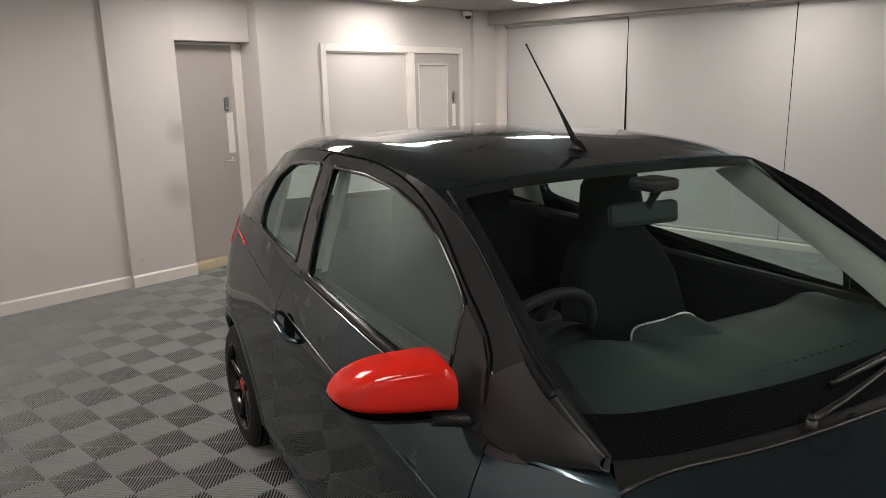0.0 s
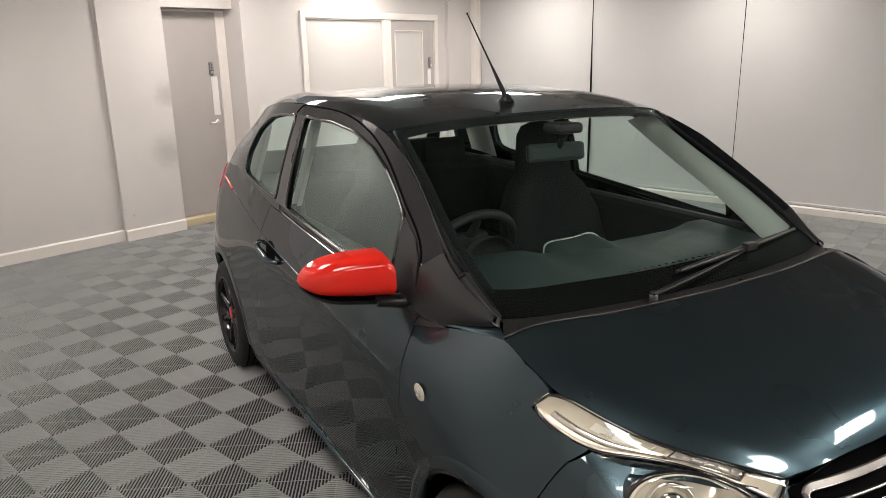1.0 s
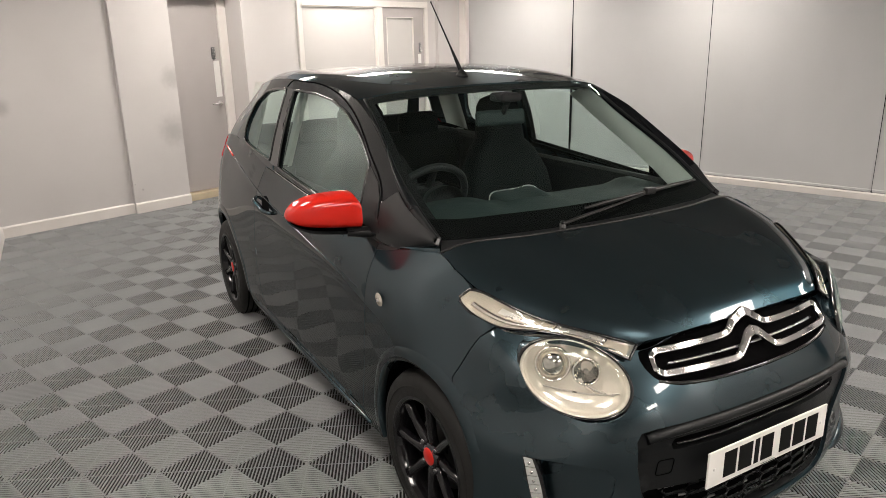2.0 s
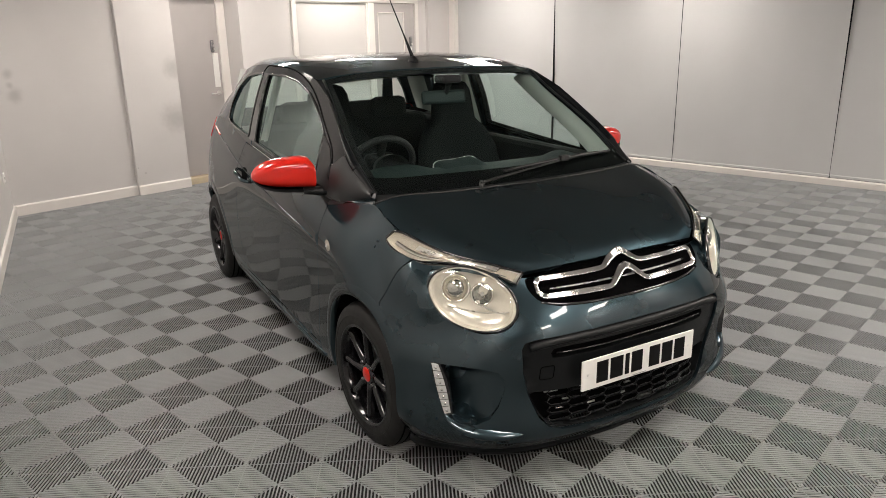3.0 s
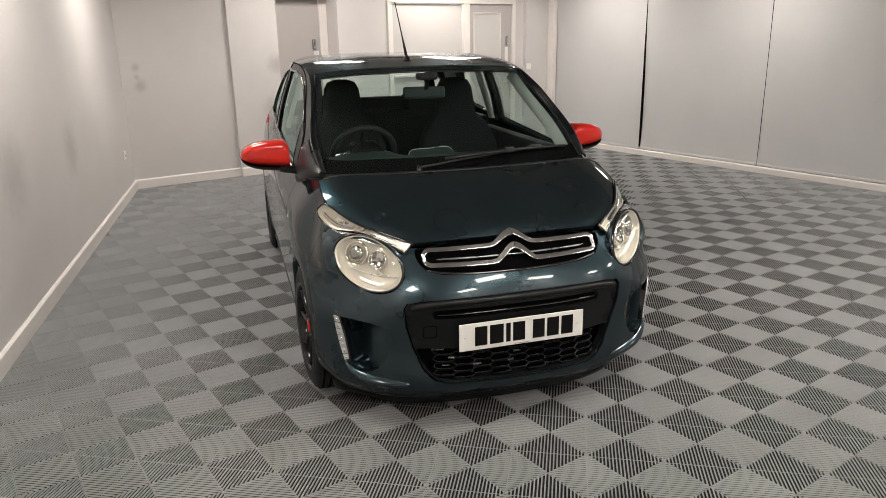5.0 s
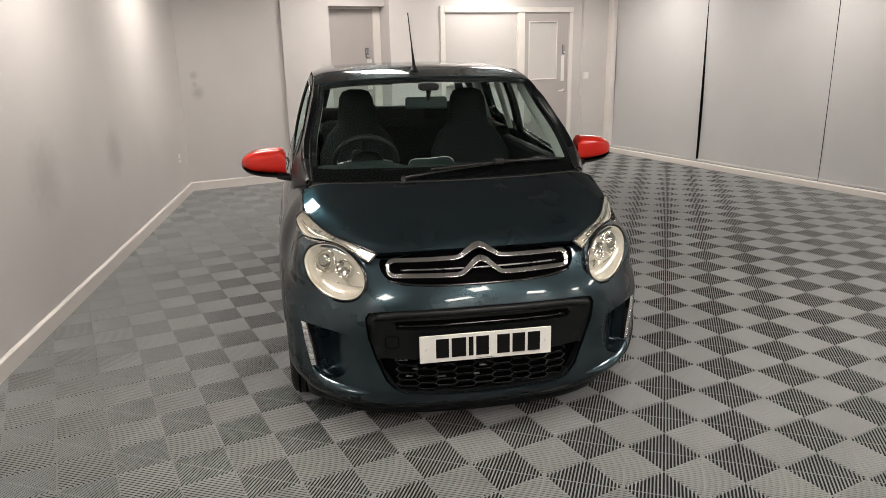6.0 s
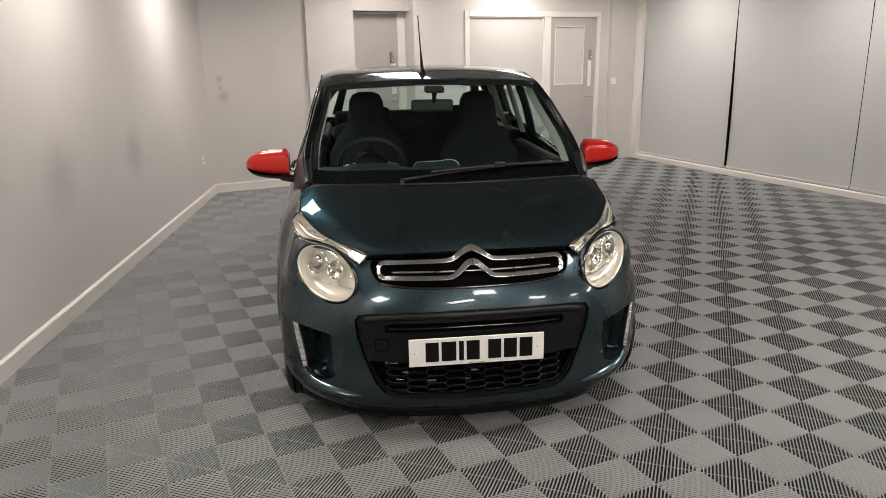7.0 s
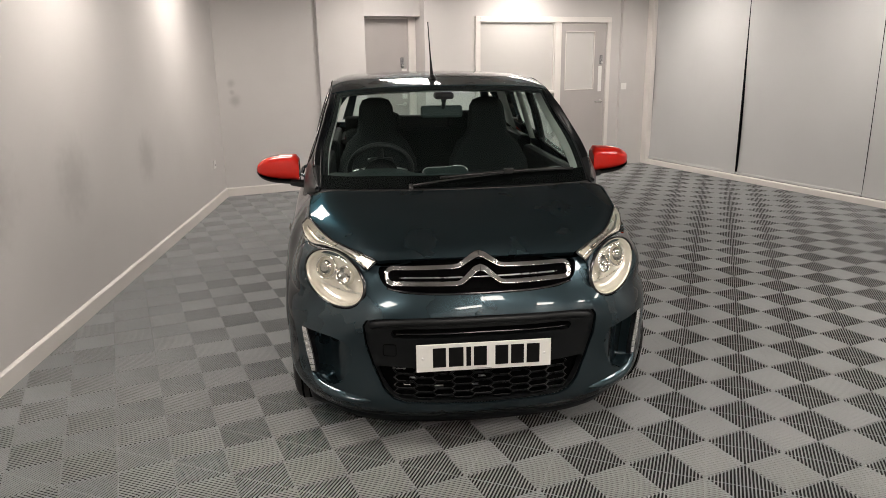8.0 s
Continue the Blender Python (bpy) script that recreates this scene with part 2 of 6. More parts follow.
class Patch:
    """A smooth surface through rows of guide points; u runs along a row, v from row to row."""

    def __init__(self, rows, nu=160, nv=48):
        g = np.array(rows, float)
        self.g = g
        self.ku = np.r_[0, np.cumsum(np.linalg.norm(np.diff(g, axis=1), axis=2).mean(0))]
        self.kv = np.r_[0, np.cumsum(np.linalg.norm(np.diff(g, axis=0), axis=2).mean(1))]
        self.us, self.vs = np.linspace(0, self.ku[-1], nu), np.linspace(0, self.kv[-1], nv)
        uu, vv = np.meshgrid(self.us, self.vs)
        self.grid = self.at(uu.ravel(), vv.ravel())
        self.nu, self.nv = nu, nv
        tris = []
        for j in range(nv - 1):
            for i in range(nu - 1):
                a = j * nu + i
                tris += [(a, a + 1, a + nu + 1), (a, a + nu + 1, a + nu)]
        self.tris = tris
        self.uv = np.c_[uu.ravel(), vv.ravel()]
        self.bvh = BVHTree.FromPolygons([Vector(p) for p in self.grid], tris)

    def at(self, u, v):
        along = spline(self.kv, self.g, v)
        out = np.empty((len(along), 3))
        # each point has its own row: one spline a point in u, done in blocks
        k = self.ku
        n, h = len(k), np.diff(k)
        a = np.eye(n)
        r = np.zeros((n, len(along), 3))
        w = along.transpose(1, 0, 2)
        for i in range(1, n - 1):
            a[i, i - 1:i + 2] = h[i - 1], 2 * (h[i - 1] + h[i]), h[i]
            r[i] = 6 * ((w[i + 1] - w[i]) / h[i] - (w[i] - w[i - 1]) / h[i - 1])
        m = np.linalg.solve(a, r.reshape(n, -1)).reshape(w.shape)
        t = np.clip(u, 0, k[-1])
        i = np.clip(np.searchsorted(k, t, "right") - 1, 0, n - 2)
        s = np.arange(len(t))
        hh, p, q = h[i][:, None], ((k[i + 1] - t) / h[i])[:, None], ((t - k[i]) / h[i])[:, None]
        return p * w[i, s] + q * w[i + 1, s] + ((p ** 3 - p) * m[i, s] + (q ** 3 - q) * m[i + 1, s]) * hh ** 2 / 6

    def normal(self, u, v):
        e = 1e-3
        du = self.at(np.clip(u + e, 0, self.ku[-1]), v) - self.at(np.clip(u - e, 0, self.ku[-1]), v)
        dv = self.at(u, np.clip(v + e, 0, self.kv[-1])) - self.at(u, np.clip(v - e, 0, self.kv[-1]))
        n = np.cross(du, dv)
        return n / np.maximum(np.linalg.norm(n, axis=1), 1e-9)[:, None]

    def locate(self, p, way):
        """The (u, v) of the surface on the line through p along way (from outside in), else nearest to p."""
        o = Vector(p) - Vector(way) * 3
        hit, _, k, _ = self.bvh.ray_cast(o, Vector(way))
        if hit is None:
            hit, _, k, _ = self.bvh.find_nearest(Vector(p))
        a, b, c = (self.grid[i] for i in self.tris[k])
        h = np.array(hit)
        m = np.c_[b - a, c - a]
        st = np.linalg.lstsq(m, h - a, rcond=None)[0]
        ua, ub, uc = (self.uv[i] for i in self.tris[k])
        return ua + st[0] * (ub - ua) + st[1] * (uc - ua)


# guide curves of the lower body, from the nose's middle round the corner to the tail's middle
BOTTOM_EDGE = [(0, -.527, .122), (.24, -.512, .122), (.40, -.480, .122), (.53, -.418, .125), (.635, -.330, .132), (.712, -.22, .148), (.755, .02, .175), (.768, .32, .172), (.772, .75, .172), (.772, 1.2, .172), (.772, 1.65, .172), (.775, 2.0, .18), (.775, 2.37, .20), (.735, 2.58, .22), (.62, 2.72, .22), (.35, 2.80, .22), (0, 2.82, .22)]
LOWER_LIP = [(0, -.600, .192), (.24, -.588, .192), (.435, -.540, .193), (.585, -.468, .197), (.684, -.368, .204), (.760, -.225, .228), (.777, .02, .245), (.783, .32, .245), (.785, .75, .245), (.785, 1.2, .245), (.785, 1.65, .245), (.793, 2.0, .26), (.798, 2.37, .28), (.765, 2.60, .30), (.66, 2.76, .30), (.36, 2.85, .30), (0, 2.87, .30)]
LOWER_SIDE = [(0, -.597, .34), (.24, -.587, .34), (.445, -.542, .335), (.603, -.477, .335), (.699, -.38, .342), (.770, -.244, .36), (.787, .03, .37), (.790, .32, .38), (.791, .75, .38), (.791, 1.2, .38), (.794, 1.65, .38), (.806, 2.0, .39), (.811, 2.37, .40), (.777, 2.62, .42), (.67, 2.79, .42), (.36, 2.88, .42), (0, 2.90, .42)]
MIDDLE_SIDE = [(0, -.612, .50), (.24, -.603, .50), (.45, -.558, .50), (.61, -.478, .50), (.713, -.364, .50), (.776, -.224, .51), (.794, .04, .52), (.797, .32, .53), (.798, .75, .54), (.80, 1.2, .54), (.805, 1.65, .55), (.815, 2.0, .55), (.818, 2.37, .56), (.782, 2.62, .56), (.67, 2.79, .56), (.36, 2.87, .56), (0, 2.89, .56)]
SHOULDER = [(0, -.600, .60), (.24, -.587, .60), (.45, -.538, .60), (.598, -.440, .60), (.70, -.335, .60), (.762, -.185, .61), (.795, .05, .63), (.80, .32, .65), (.804, .75, .67), (.806, 1.2, .68), (.808, 1.65, .70), (.812, 2.0, .70), (.807, 2.37, .72), (.768, 2.60, .74), (.65, 2.74, .75), (.36, 2.81, .75), (0, 2.83, .75)]
UPPER_SIDE = [(0, -.548, .70), (.24, -.532, .70), (.435, -.482, .70), (.597, -.405, .70), (.706, -.323, .705), (.732, -.125, .72), (.768, .07, .755), (.784, .32, .78), (.798, .75, .80), (.80, 1.2, .82), (.80, 1.65, .845), (.79, 2.0, .87), (.773, 2.37, .90), (.738, 2.58, .92), (.63, 2.68, .93), (.35, 2.75, .93), (0, 2.77, .93)]
WAIST = [(0, -.475, .772), (.24, -.468, .768), (.41, -.457, .752), (.570, -.378, .797), (.668, -.243, .793), (.674, -.09, .872), (.674, .085, .930), (.708, .32, .906), (.742, .75, .925), (.744, 1.2, .957), (.741, 1.65, .988), (.728, 2.0, 1.035), (.712, 2.37, 1.065), (.688, 2.55, 1.05), (.60, 2.63, 1.04), (.34, 2.70, 1.04), (0, 2.72, 1.04)]
BODY_ROWS = [BOTTOM_EDGE, LOWER_LIP, LOWER_SIDE, MIDDLE_SIDE, SHOULDER, UPPER_SIDE, WAIST]
HOOD_ROWS = [
    [(0, -.475, .775), (.14, -.474, .774), (.26, -.471, .772), (.34, -.466, .771), (.388, -.459, .769)],
    [(0, -.44, .803), (.17, -.438, .801), (.33, -.43, .797), (.42, -.410, .796), (.474, -.388, .793)],
    [(0, -.36, .837), (.20, -.355, .837), (.38, -.335, .835), (.51, -.303, .832), (.570, -.281, .816)],
    [(0, -.22, .880), (.21, -.215, .881), (.41, -.20, .880), (.585, -.165, .875), (.648, -.145, .856)],
    [(0, -.08, .918), (.22, -.075, .920), (.43, -.055, .920), (.612, -.03, .916), (.670, -.02, .898)],
    [(0, .03, .945), (.22, .035, .947), (.44, .055, .949), (.612, .08, .946), (.668, .09, .928)],
]
RAIL = [(.645, .165, .958), (.672, .30, 1.03), (.640, .50, 1.165), (.605, .75, 1.305), (.595, .95, 1.362), (.603, 1.2, 1.388), (.607, 1.5, 1.395), (.597, 1.9, 1.378), (.575, 2.2, 1.335), (.55, 2.42, 1.27)]
BELT = [(.642, .150, .938), (.7125, .31, .902), (.735, .60, .915), (.744, .85, .932), (.746, 1.1, .95), (.744, 1.35, .968), (.741, 1.65, .988), (.730, 1.95, 1.028), (.715, 2.25, 1.058), (.69, 2.52, 1.055)]
SIDE_ROWS = [BELT,
             [(b[0] * .68 + r[0] * .32 + .012, b[1] * .68 + r[1] * .32, b[2] * .68 + r[2] * .32) for b, r in zip(BELT, RAIL)],
             [(b[0] * .34 + r[0] * .66 + .012, b[1] * .34 + r[1] * .66, b[2] * .34 + r[2] * .66) for b, r in zip(BELT, RAIL)],
             RAIL]
SCREEN_ROWS = [
    [(0, .07, .952), (.22, .078, .952), (.42, .105, .951), (.55, .135, .949), (.630, .165, .950)],
    [(0, .29, 1.092), (.21, .30, 1.092), (.40, .33, 1.092), (.55, .375, 1.09), (.632, .42, 1.10)],
    [(0, .53, 1.243), (.20, .54, 1.241), (.38, .565, 1.237), (.52, .60, 1.227), (.597, .635, 1.222)],
    [(0, .795, 1.378), (.19, .80, 1.376), (.36, .81, 1.371), (.50, .825, 1.358), (.568, .84, 1.343)],
]
ROOF_ROWS = [
    [(0, .795, 1.380), (.22, .80, 1.377), (.40, .815, 1.369), (.52, .83, 1.358), (.590, .855, 1.345)],
    [(0, 1.0, 1.402), (.22, 1.0, 1.400), (.40, 1.0, 1.394), (.53, .99, 1.384), (.595, .98, 1.366)],
    [(0, 1.3, 1.428), (.22, 1.3, 1.426), (.41, 1.3, 1.420), (.54, 1.3, 1.410), (.605, 1.3, 1.391)],
    [(0, 1.65, 1.437), (.22, 1.65, 1.435), (.41, 1.65, 1.428), (.54, 1.65, 1.416), (.605, 1.65, 1.393)],
    [(0, 2.0, 1.425), (.22, 2.0, 1.423), (.41, 2.0, 1.415), (.53, 2.0, 1.400), (.592, 2.0, 1.368)],
    [(0, 2.45, 1.365), (.22, 2.45, 1.362), (.39, 2.44, 1.350), (.50, 2.43, 1.325), (.55, 2.42, 1.270)],
]
LOWER, HOOD, SIDE, SCREEN, ROOF = Patch(BODY_ROWS, 200, 60), Patch(HOOD_ROWS, 50, 50), Patch(SIDE_ROWS, 100, 24), Patch(SCREEN_ROWS, 40, 40), Patch(ROOF_ROWS, 40, 60)

# ---- car materials ----
def paint(name, base, flake=0.25):
    """Clear-coated paint with fine metal flake and a slight orange peel."""
    m = material(name, base, 0.28, flake, vary=0.03, scale=4, fine=900, coat=1.0, spec=0.05)
    b = m.node_tree.nodes["Principled BSDF"]
    b.inputs["Coat Roughness"].default_value = 0.025
    b.inputs["Coat IOR"].default_value = 1.45
    b.inputs["Coat Tint"].default_value = (0.90, 0.97, 1.0, 1)
    b.inputs["Specular Tint"].default_value = (0.10, 0.15, 0.17, 1)
    return m


PAINT = paint("blue_grey_paint", (0.042, 0.062, 0.071), 0.9)
RED = paint("red_paint", (0.62, 0.018, 0.010), 0.0)
TRIM = material("black_grained_plastic", (0.007, 0.0078, 0.0084), 0.40, vary=0.1, scale=30, fine=700, bump=0.10, spec=0.22)
GLOSSBLACK = material("gloss_black_plastic", (0.006, 0.006, 0.007), 0.12, vary=0.05, scale=20, coat=0.6)
RIM = material("black_rim_lacquer", (0.006, 0.006, 0.007), 0.13, vary=0.04, scale=30, spec=0.5)
DISC = material("dull_brake_disc", (0.06, 0.058, 0.055), 0.45, 0.8, vary=0.1, scale=60)
WIPER = material("wiper_black", (0.010, 0.010, 0.010), 0.38, vary=0.06, scale=40, spec=0.42)
RUBBER = material("tyre_rubber", (0.012, 0.012, 0.0115), 0.6, vary=0.2, scale=25, fine=400, bump=0.25, spec=0.25)
CHROME = material("chrome", (0.80, 0.79, 0.77), 0.07, 1.0, vary=0.02, scale=20)
BARS = material("bright_bar_metal", (0.68, 0.67, 0.66), 0.13, 1.0, vary=0.04, scale=30)
SATIN = material("satin_silver", (0.45, 0.45, 0.44), 0.28, 1.0, vary=0.05, scale=30)
BOWL = material("lamp_reflector", (0.93, 0.90, 0.82), 0.20, 0.5, vary=0.04, scale=30)
LAMPIN = material("lamp_housing", (0.64, 0.60, 0.52), 0.24, 0.5, vary=0.06, scale=30)
PROJ = material("projector_glass", (0.55, 0.55, 0.53), 0.05, 1.0, vary=0.03, scale=60)
CELLS = material("lamp_cell_silver", (0.66, 0.67, 0.66), 0.22, 0.45, vary=0.06, scale=60)
MESHBLACK = material("black_mesh_plastic", (0.005, 0.0055, 0.006), 0.30, vary=0.2, scale=40, spec=0.16)
TAILRED = material("red_lens", (0.45, 0.012, 0.02), 0.12, vary=0.05, coat=0.5)
FOOTBLACK = material("satin_black_moulding", (0.009, 0.0098, 0.0105), 0.37, vary=0.08, scale=30, fine=800, bump=0.05, spec=0.42)
PILLARBLACK = material("dark_satin_pillar", (0.006, 0.007, 0.008), 0.25, vary=0.05, scale=20, spec=0.22)
PLATE_W = material("reflective_plate", (0.80, 0.79, 0.75), 0.45, vary=0.02, scale=40)
PLATE_B = material("plate_bars", (0.006, 0.006, 0.006), 0.5, vary=0.02, spec=0.1)
CABIN = material("dark_cabin_plastic", (0.016, 0.017, 0.018), 0.5, vary=0.12, scale=20, fine=500, bump=0.2, spec=0.2)
DASH = material("dash_plastic", (0.024, 0.034, 0.034), 0.5, vary=0.1, scale=20, fine=500, bump=0.2, spec=0.15)
SEAT = material("dark_seat_fabric", (0.012, 0.014, 0.0145), 0.9, vary=0.2, scale=15, fine=600, bump=0.4, spec=0.08)
LINER = material("light_grey_trim", (0.56, 0.57, 0.54), 0.7, vary=0.05, scale=15, fine=500, bump=0.15)
# Near-black for hidden parts, and for the shade in gaps, slots and openings.
SHELL = material("near_black", (0.0025, 0.0025, 0.0027), 0.8, vary=0.1, spec=0.02)
WINDOW = glass("tinted_glass", (0.86, 0.95, 0.92), 0.16)
SCREENGLASS = glass("windscreen_glass", (0.88, 0.975, 0.95), 0.042)
LAMPGLASS = glass("lamp_lens", (0.96, 0.95, 0.92), 0.04)
MIRRORGLASS = material("mirror_glass", (0.8, 0.82, 0.83), 0.02, 1.0, vary=0.01)


# ---- outlines and panels ----
def rounded(points, r=0.03, spacing=0.018):
    """A closed loop of points with its corners rounded, evenly filled."""
    pts = [np.array(p, float) for p in points]
    out = []
    n = len(pts)
    for i in range(n):
        a, b, c = pts[i - 1], pts[i], pts[(i + 1) % n]
        la, lc = np.linalg.norm(a - b), np.linalg.norm(c - b)
        k = min(r, la * 0.45, lc * 0.45)
        p, q = b + (a - b) / la * k, b + (c - b) / lc * k
        for t in np.linspace(0, 1, 5):
            out.append((1 - t) ** 2 * p + 2 * t * (1 - t) * b + t * t * q)
    full = []
    for i in range(len(out)):
        a, b = out[i], out[(i + 1) % len(out)]
        d = np.linalg.norm(b - a)
        if d < 1e-6:
            continue
        for t in np.arange(0, 1, 1 / max(1, round(d / spacing))):
            full.append(a + (b - a) * t)
    return full


def side(pts):
    return [((0.9, y, z), (-1, 0, 0)) for y, z in pts]


def front(pts):
    return [((max(x, 0.0005), -0.7, z), (0, 1, 0)) for x, z in pts]


def near(pts):
    return [(p, None) for p in pts]


def circle(cy, cz, r, a0, a1, n=24):
    return [(cy + r * math.cos(math.radians(a)), cz + r * math.sin(math.radians(a))) for a in np.linspace(a0, a1, n)]


def inside(p, poly):
    hit = False
    x, y = p
    n = len(poly)
    j = n - 1
    for i in range(n):
        xi, yi = poly[i]
        xj, yj = poly[j]
        if (yi > y) != (yj > y) and x < (xj - xi) * (y - yi) / (yj - yi) + xi:
            hit = not hit
        j = i
    return hit


def on_patch(P, loop):
    out = []
    for p, way in loop:
        if way is None:
            hit, _, k, _ = P.bvh.find_nearest(Vector(p))
            out.append(nearest_uv(P, hit, k))
        else:
            q = P.locate(p, way)
            if way[1] > 0 and q[0] > P.ku[-1] * 0.5:
                q = nearest_uv(P, *[P.bvh.find_nearest(Vector(p) + Vector((0, 0.25, 0)))[i] for i in (0, 2)])
            out.append(q)
    return [tuple(q) for q in out]


def nearest_uv(P, hit, k):
    a, b, c = (P.grid[i] for i in P.tris[k])
    st = np.linalg.lstsq(np.c_[b - a, c - a], np.array(hit) - a, rcond=None)[0]
    ua, ub, uc = (P.uv[i] for i in P.tris[k])
    return ua + st[0] * (ub - ua) + st[1] * (uc - ua)


def dense(poly, spacing=0.02):
    out = []
    for i in range(len(poly)):
        a, b = np.array(poly[i]), np.array(poly[(i + 1) % len(poly)])
        d = np.linalg.norm(b - a)
        if d < 1e-5:
            continue
        for t in np.arange(0, 0.999, 1 / max(1, round(d / spacing))):
            out.append(tuple(a + (b - a) * t))
    return out


def cut(P, outline, holes=(), step=0.022, lift=0.0):
    """The part of a patch within an outline and outside the holes: points, normals and faces."""
    uv = dense(on_patch(P, outline))
    hs = [dense(on_patch(P, h)) for h in holes]
    pts = list(uv)
    edges = [(i, (i + 1) % len(uv)) for i in range(len(uv))]
    for h in hs:
        b = len(pts)
        edges += [(b + i, b + (i + 1) % len(h)) for i in range(len(h))]
        pts += h
    arr = np.array(pts)
    lo, hi = np.array(uv).min(0), np.array(uv).max(0)
    for gx in np.arange(lo[0] + step / 2, hi[0], step):
        for gy in np.arange(lo[1] + step / 2, hi[1], step):
            if inside((gx, gy), uv) and not any(inside((gx, gy), h) for h in hs) and np.min(np.hypot(arr[:, 0] - gx, arr[:, 1] - gy)) > step * 0.45:
                pts.append((gx, gy))
    vo, _, fo, *_ = delaunay_2d_cdt([Vector(p) for p in pts], edges, [], 0, 1e-6)
    q = np.array([(v[0], v[1]) for v in vo])
    faces = []
    for f in fo:
        c = q[list(f)].mean(0)
        if inside(c, uv) and not any(inside(c, h) for h in hs):
            faces.append(tuple(f))
    n = P.normal(q[:, 0], q[:, 1]) * P.sign
    return P.at(q[:, 0], q[:, 1]) + n * lift, n, faces


def whole(P, lift=0.0):
    n = P.normal(P.uv[:, 0], P.uv[:, 1]) * P.sign
    return P.grid + n * lift, n, [tuple(t) for t in P.tris]


for P in (LOWER, HOOD, SIDE, SCREEN, ROOF):
    mid = P.normal(np.array([P.ku[-1] * .5]), np.array([P.kv[-1] * .5]))[0]
    at = P.at(np.array([P.ku[-1] * .5]), np.array([P.kv[-1] * .5]))[0]
    P.sign = 1.0 if np.dot(mid, at - np.array((0, 1.0, 0.6))) > 0 else -1.0


def skin(bm, piece, sx=1, depth=0.012, weld=False):
    """Adds a cut piece to bm, mirrored for sx -1, with its rim turned inward."""
    pts, nrm, faces = piece
    P = pts.copy()
    if weld:
        P[np.abs(P[:, 0]) < 0.004, 0] = 0
    vs = [bm.verts.new((p[0] * sx, p[1], p[2])) for p in P]
    made = []
    for f in faces:
        a, b, c = (pts[i] for i in f)
        out = np.dot(np.cross(b - a, c - a), nrm[f[0]]) > 0
        try:
            made.append(bm.faces.new([vs[i] for i in (f if out == (sx > 0) else f[::-1])]))
        except ValueError:
            continue
    for f in made:
        f.smooth = True
    if depth:
        rim = [e for f in made for e in f.edges if len(e.link_faces) == 1]
        idx = {v: i for i, v in enumerate(vs)}
        low = {}
        for e in set(rim):
            i, j = (idx[v] for v in e.verts)
            if weld and abs(P[i, 0]) < 1e-6 and abs(P[j, 0]) < 1e-6:
                continue
            for k in (i, j):
                if k not in low:
                    p = P[k] - nrm[k] * depth
                    low[k] = bm.verts.new((p[0] * sx, p[1], p[2]))
            face = e.link_faces[0]
            a, b = e.verts
            for l in face.loops:
                if l.edge == e:
                    a, b = l.vert, l.link_loop_next.vert
            q = bm.faces.new((b, a, low[idx[a]], low[idx[b]]))
            e.smooth = False
    return bm


def panel(name, piece, mat, parent, label="", depth=0.012):
    """A panel across the middle of the car, both halves in one mesh."""
    bm = bmesh.new()
    skin(bm, piece, 1, depth, True)
    skin(bm, piece, -1, depth, True)
    bmesh.ops.remove_doubles(bm, verts=[v for v in bm.verts if abs(v.co.x) < 1e-5], dist=1e-4)
    return part(name, bm, mat, parent, label)


def pair(name, piece, mat, parent, label="", depth=0.012):
    """The same panel on both sides of the car, a mesh each."""
    return [part(name, skin(bmesh.new(), piece, sx, depth), mat, parent, label) for sx in (1, -1)]


def tube(points, radius, sides=10, closed=False, flat=1.0, up=(0, 0, 1), turn=0):
    """A rod along points; radius may be a list; flat squeezes it along up."""
    pts = [Vector(p) for p in points]
    n = len(pts)
    rad = radius if isinstance(radius, (list, tuple)) else [radius] * n
    bm = bmesh.new()
    rings = []
    for i, p in enumerate(pts):
        d = (pts[(i + 1) % n] - pts[i - 1]) if closed else (pts[min(i + 1, n - 1)] - pts[max(i - 1, 0)])
        d.normalize()
        a = d.cross(Vector(up))
        a = a.normalized() if a.length > 1e-4 else d.orthogonal().normalized()
        b = d.cross(a).normalized()
        rings.append([bm.verts.new(p + (a * math.cos(t) + b * math.sin(t) * flat) * rad[i]) for t in np.linspace(0, 2 * math.pi, sides, endpoint=False) + radians(turn)])
    for i in range(n if closed else n - 1):
        r, s = rings[i], rings[(i + 1) % n]
        for k in range(sides):
            bm.faces.new((r[k], r[(k + 1) % sides], s[(k + 1) % sides], s[k])).smooth = sides > 4
    if not closed:
        bm.faces.new(rings[0][::-1])
        bm.faces.new(rings[-1])
    bmesh.ops.recalc_face_normals(bm, faces=bm.faces[:])
    return bm


def curve(points, n=40):
    g = np.array(points, float)
    k = np.r_[0, np.cumsum(np.linalg.norm(np.diff(g, axis=0), axis=1))]
    return spline(k, g, np.linspace(0, k[-1], n))


def loft(rows, close_ends=False):
    """A smooth sheet through rows of points."""
    bm = bmesh.new()
    vs = [[bm.verts.new(p) for p in r] for r in rows]
    for a, b in zip(vs, vs[1:]):
        for i in range(len(a) - 1):
            bm.faces.new((a[i], a[i + 1], b[i + 1], b[i])).smooth = True
    if close_ends:
        for r in (vs[0], vs[-1]):
            bm.faces.new(r)
    return bm


def mirrored(bm):
    bm.transform(Matrix.Diagonal((-1, 1, 1, 1)))
    bmesh.ops.reverse_faces(bm, faces=bm.faces[:])
    return bm


def joined(*bms):
    out = bmesh.new()
    for b in bms:
        me = bpy.data.meshes.new("q")
        b.to_mesh(me)
        b.free()
        out.from_mesh(me)
        bpy.data.meshes.remove(me)
    return out


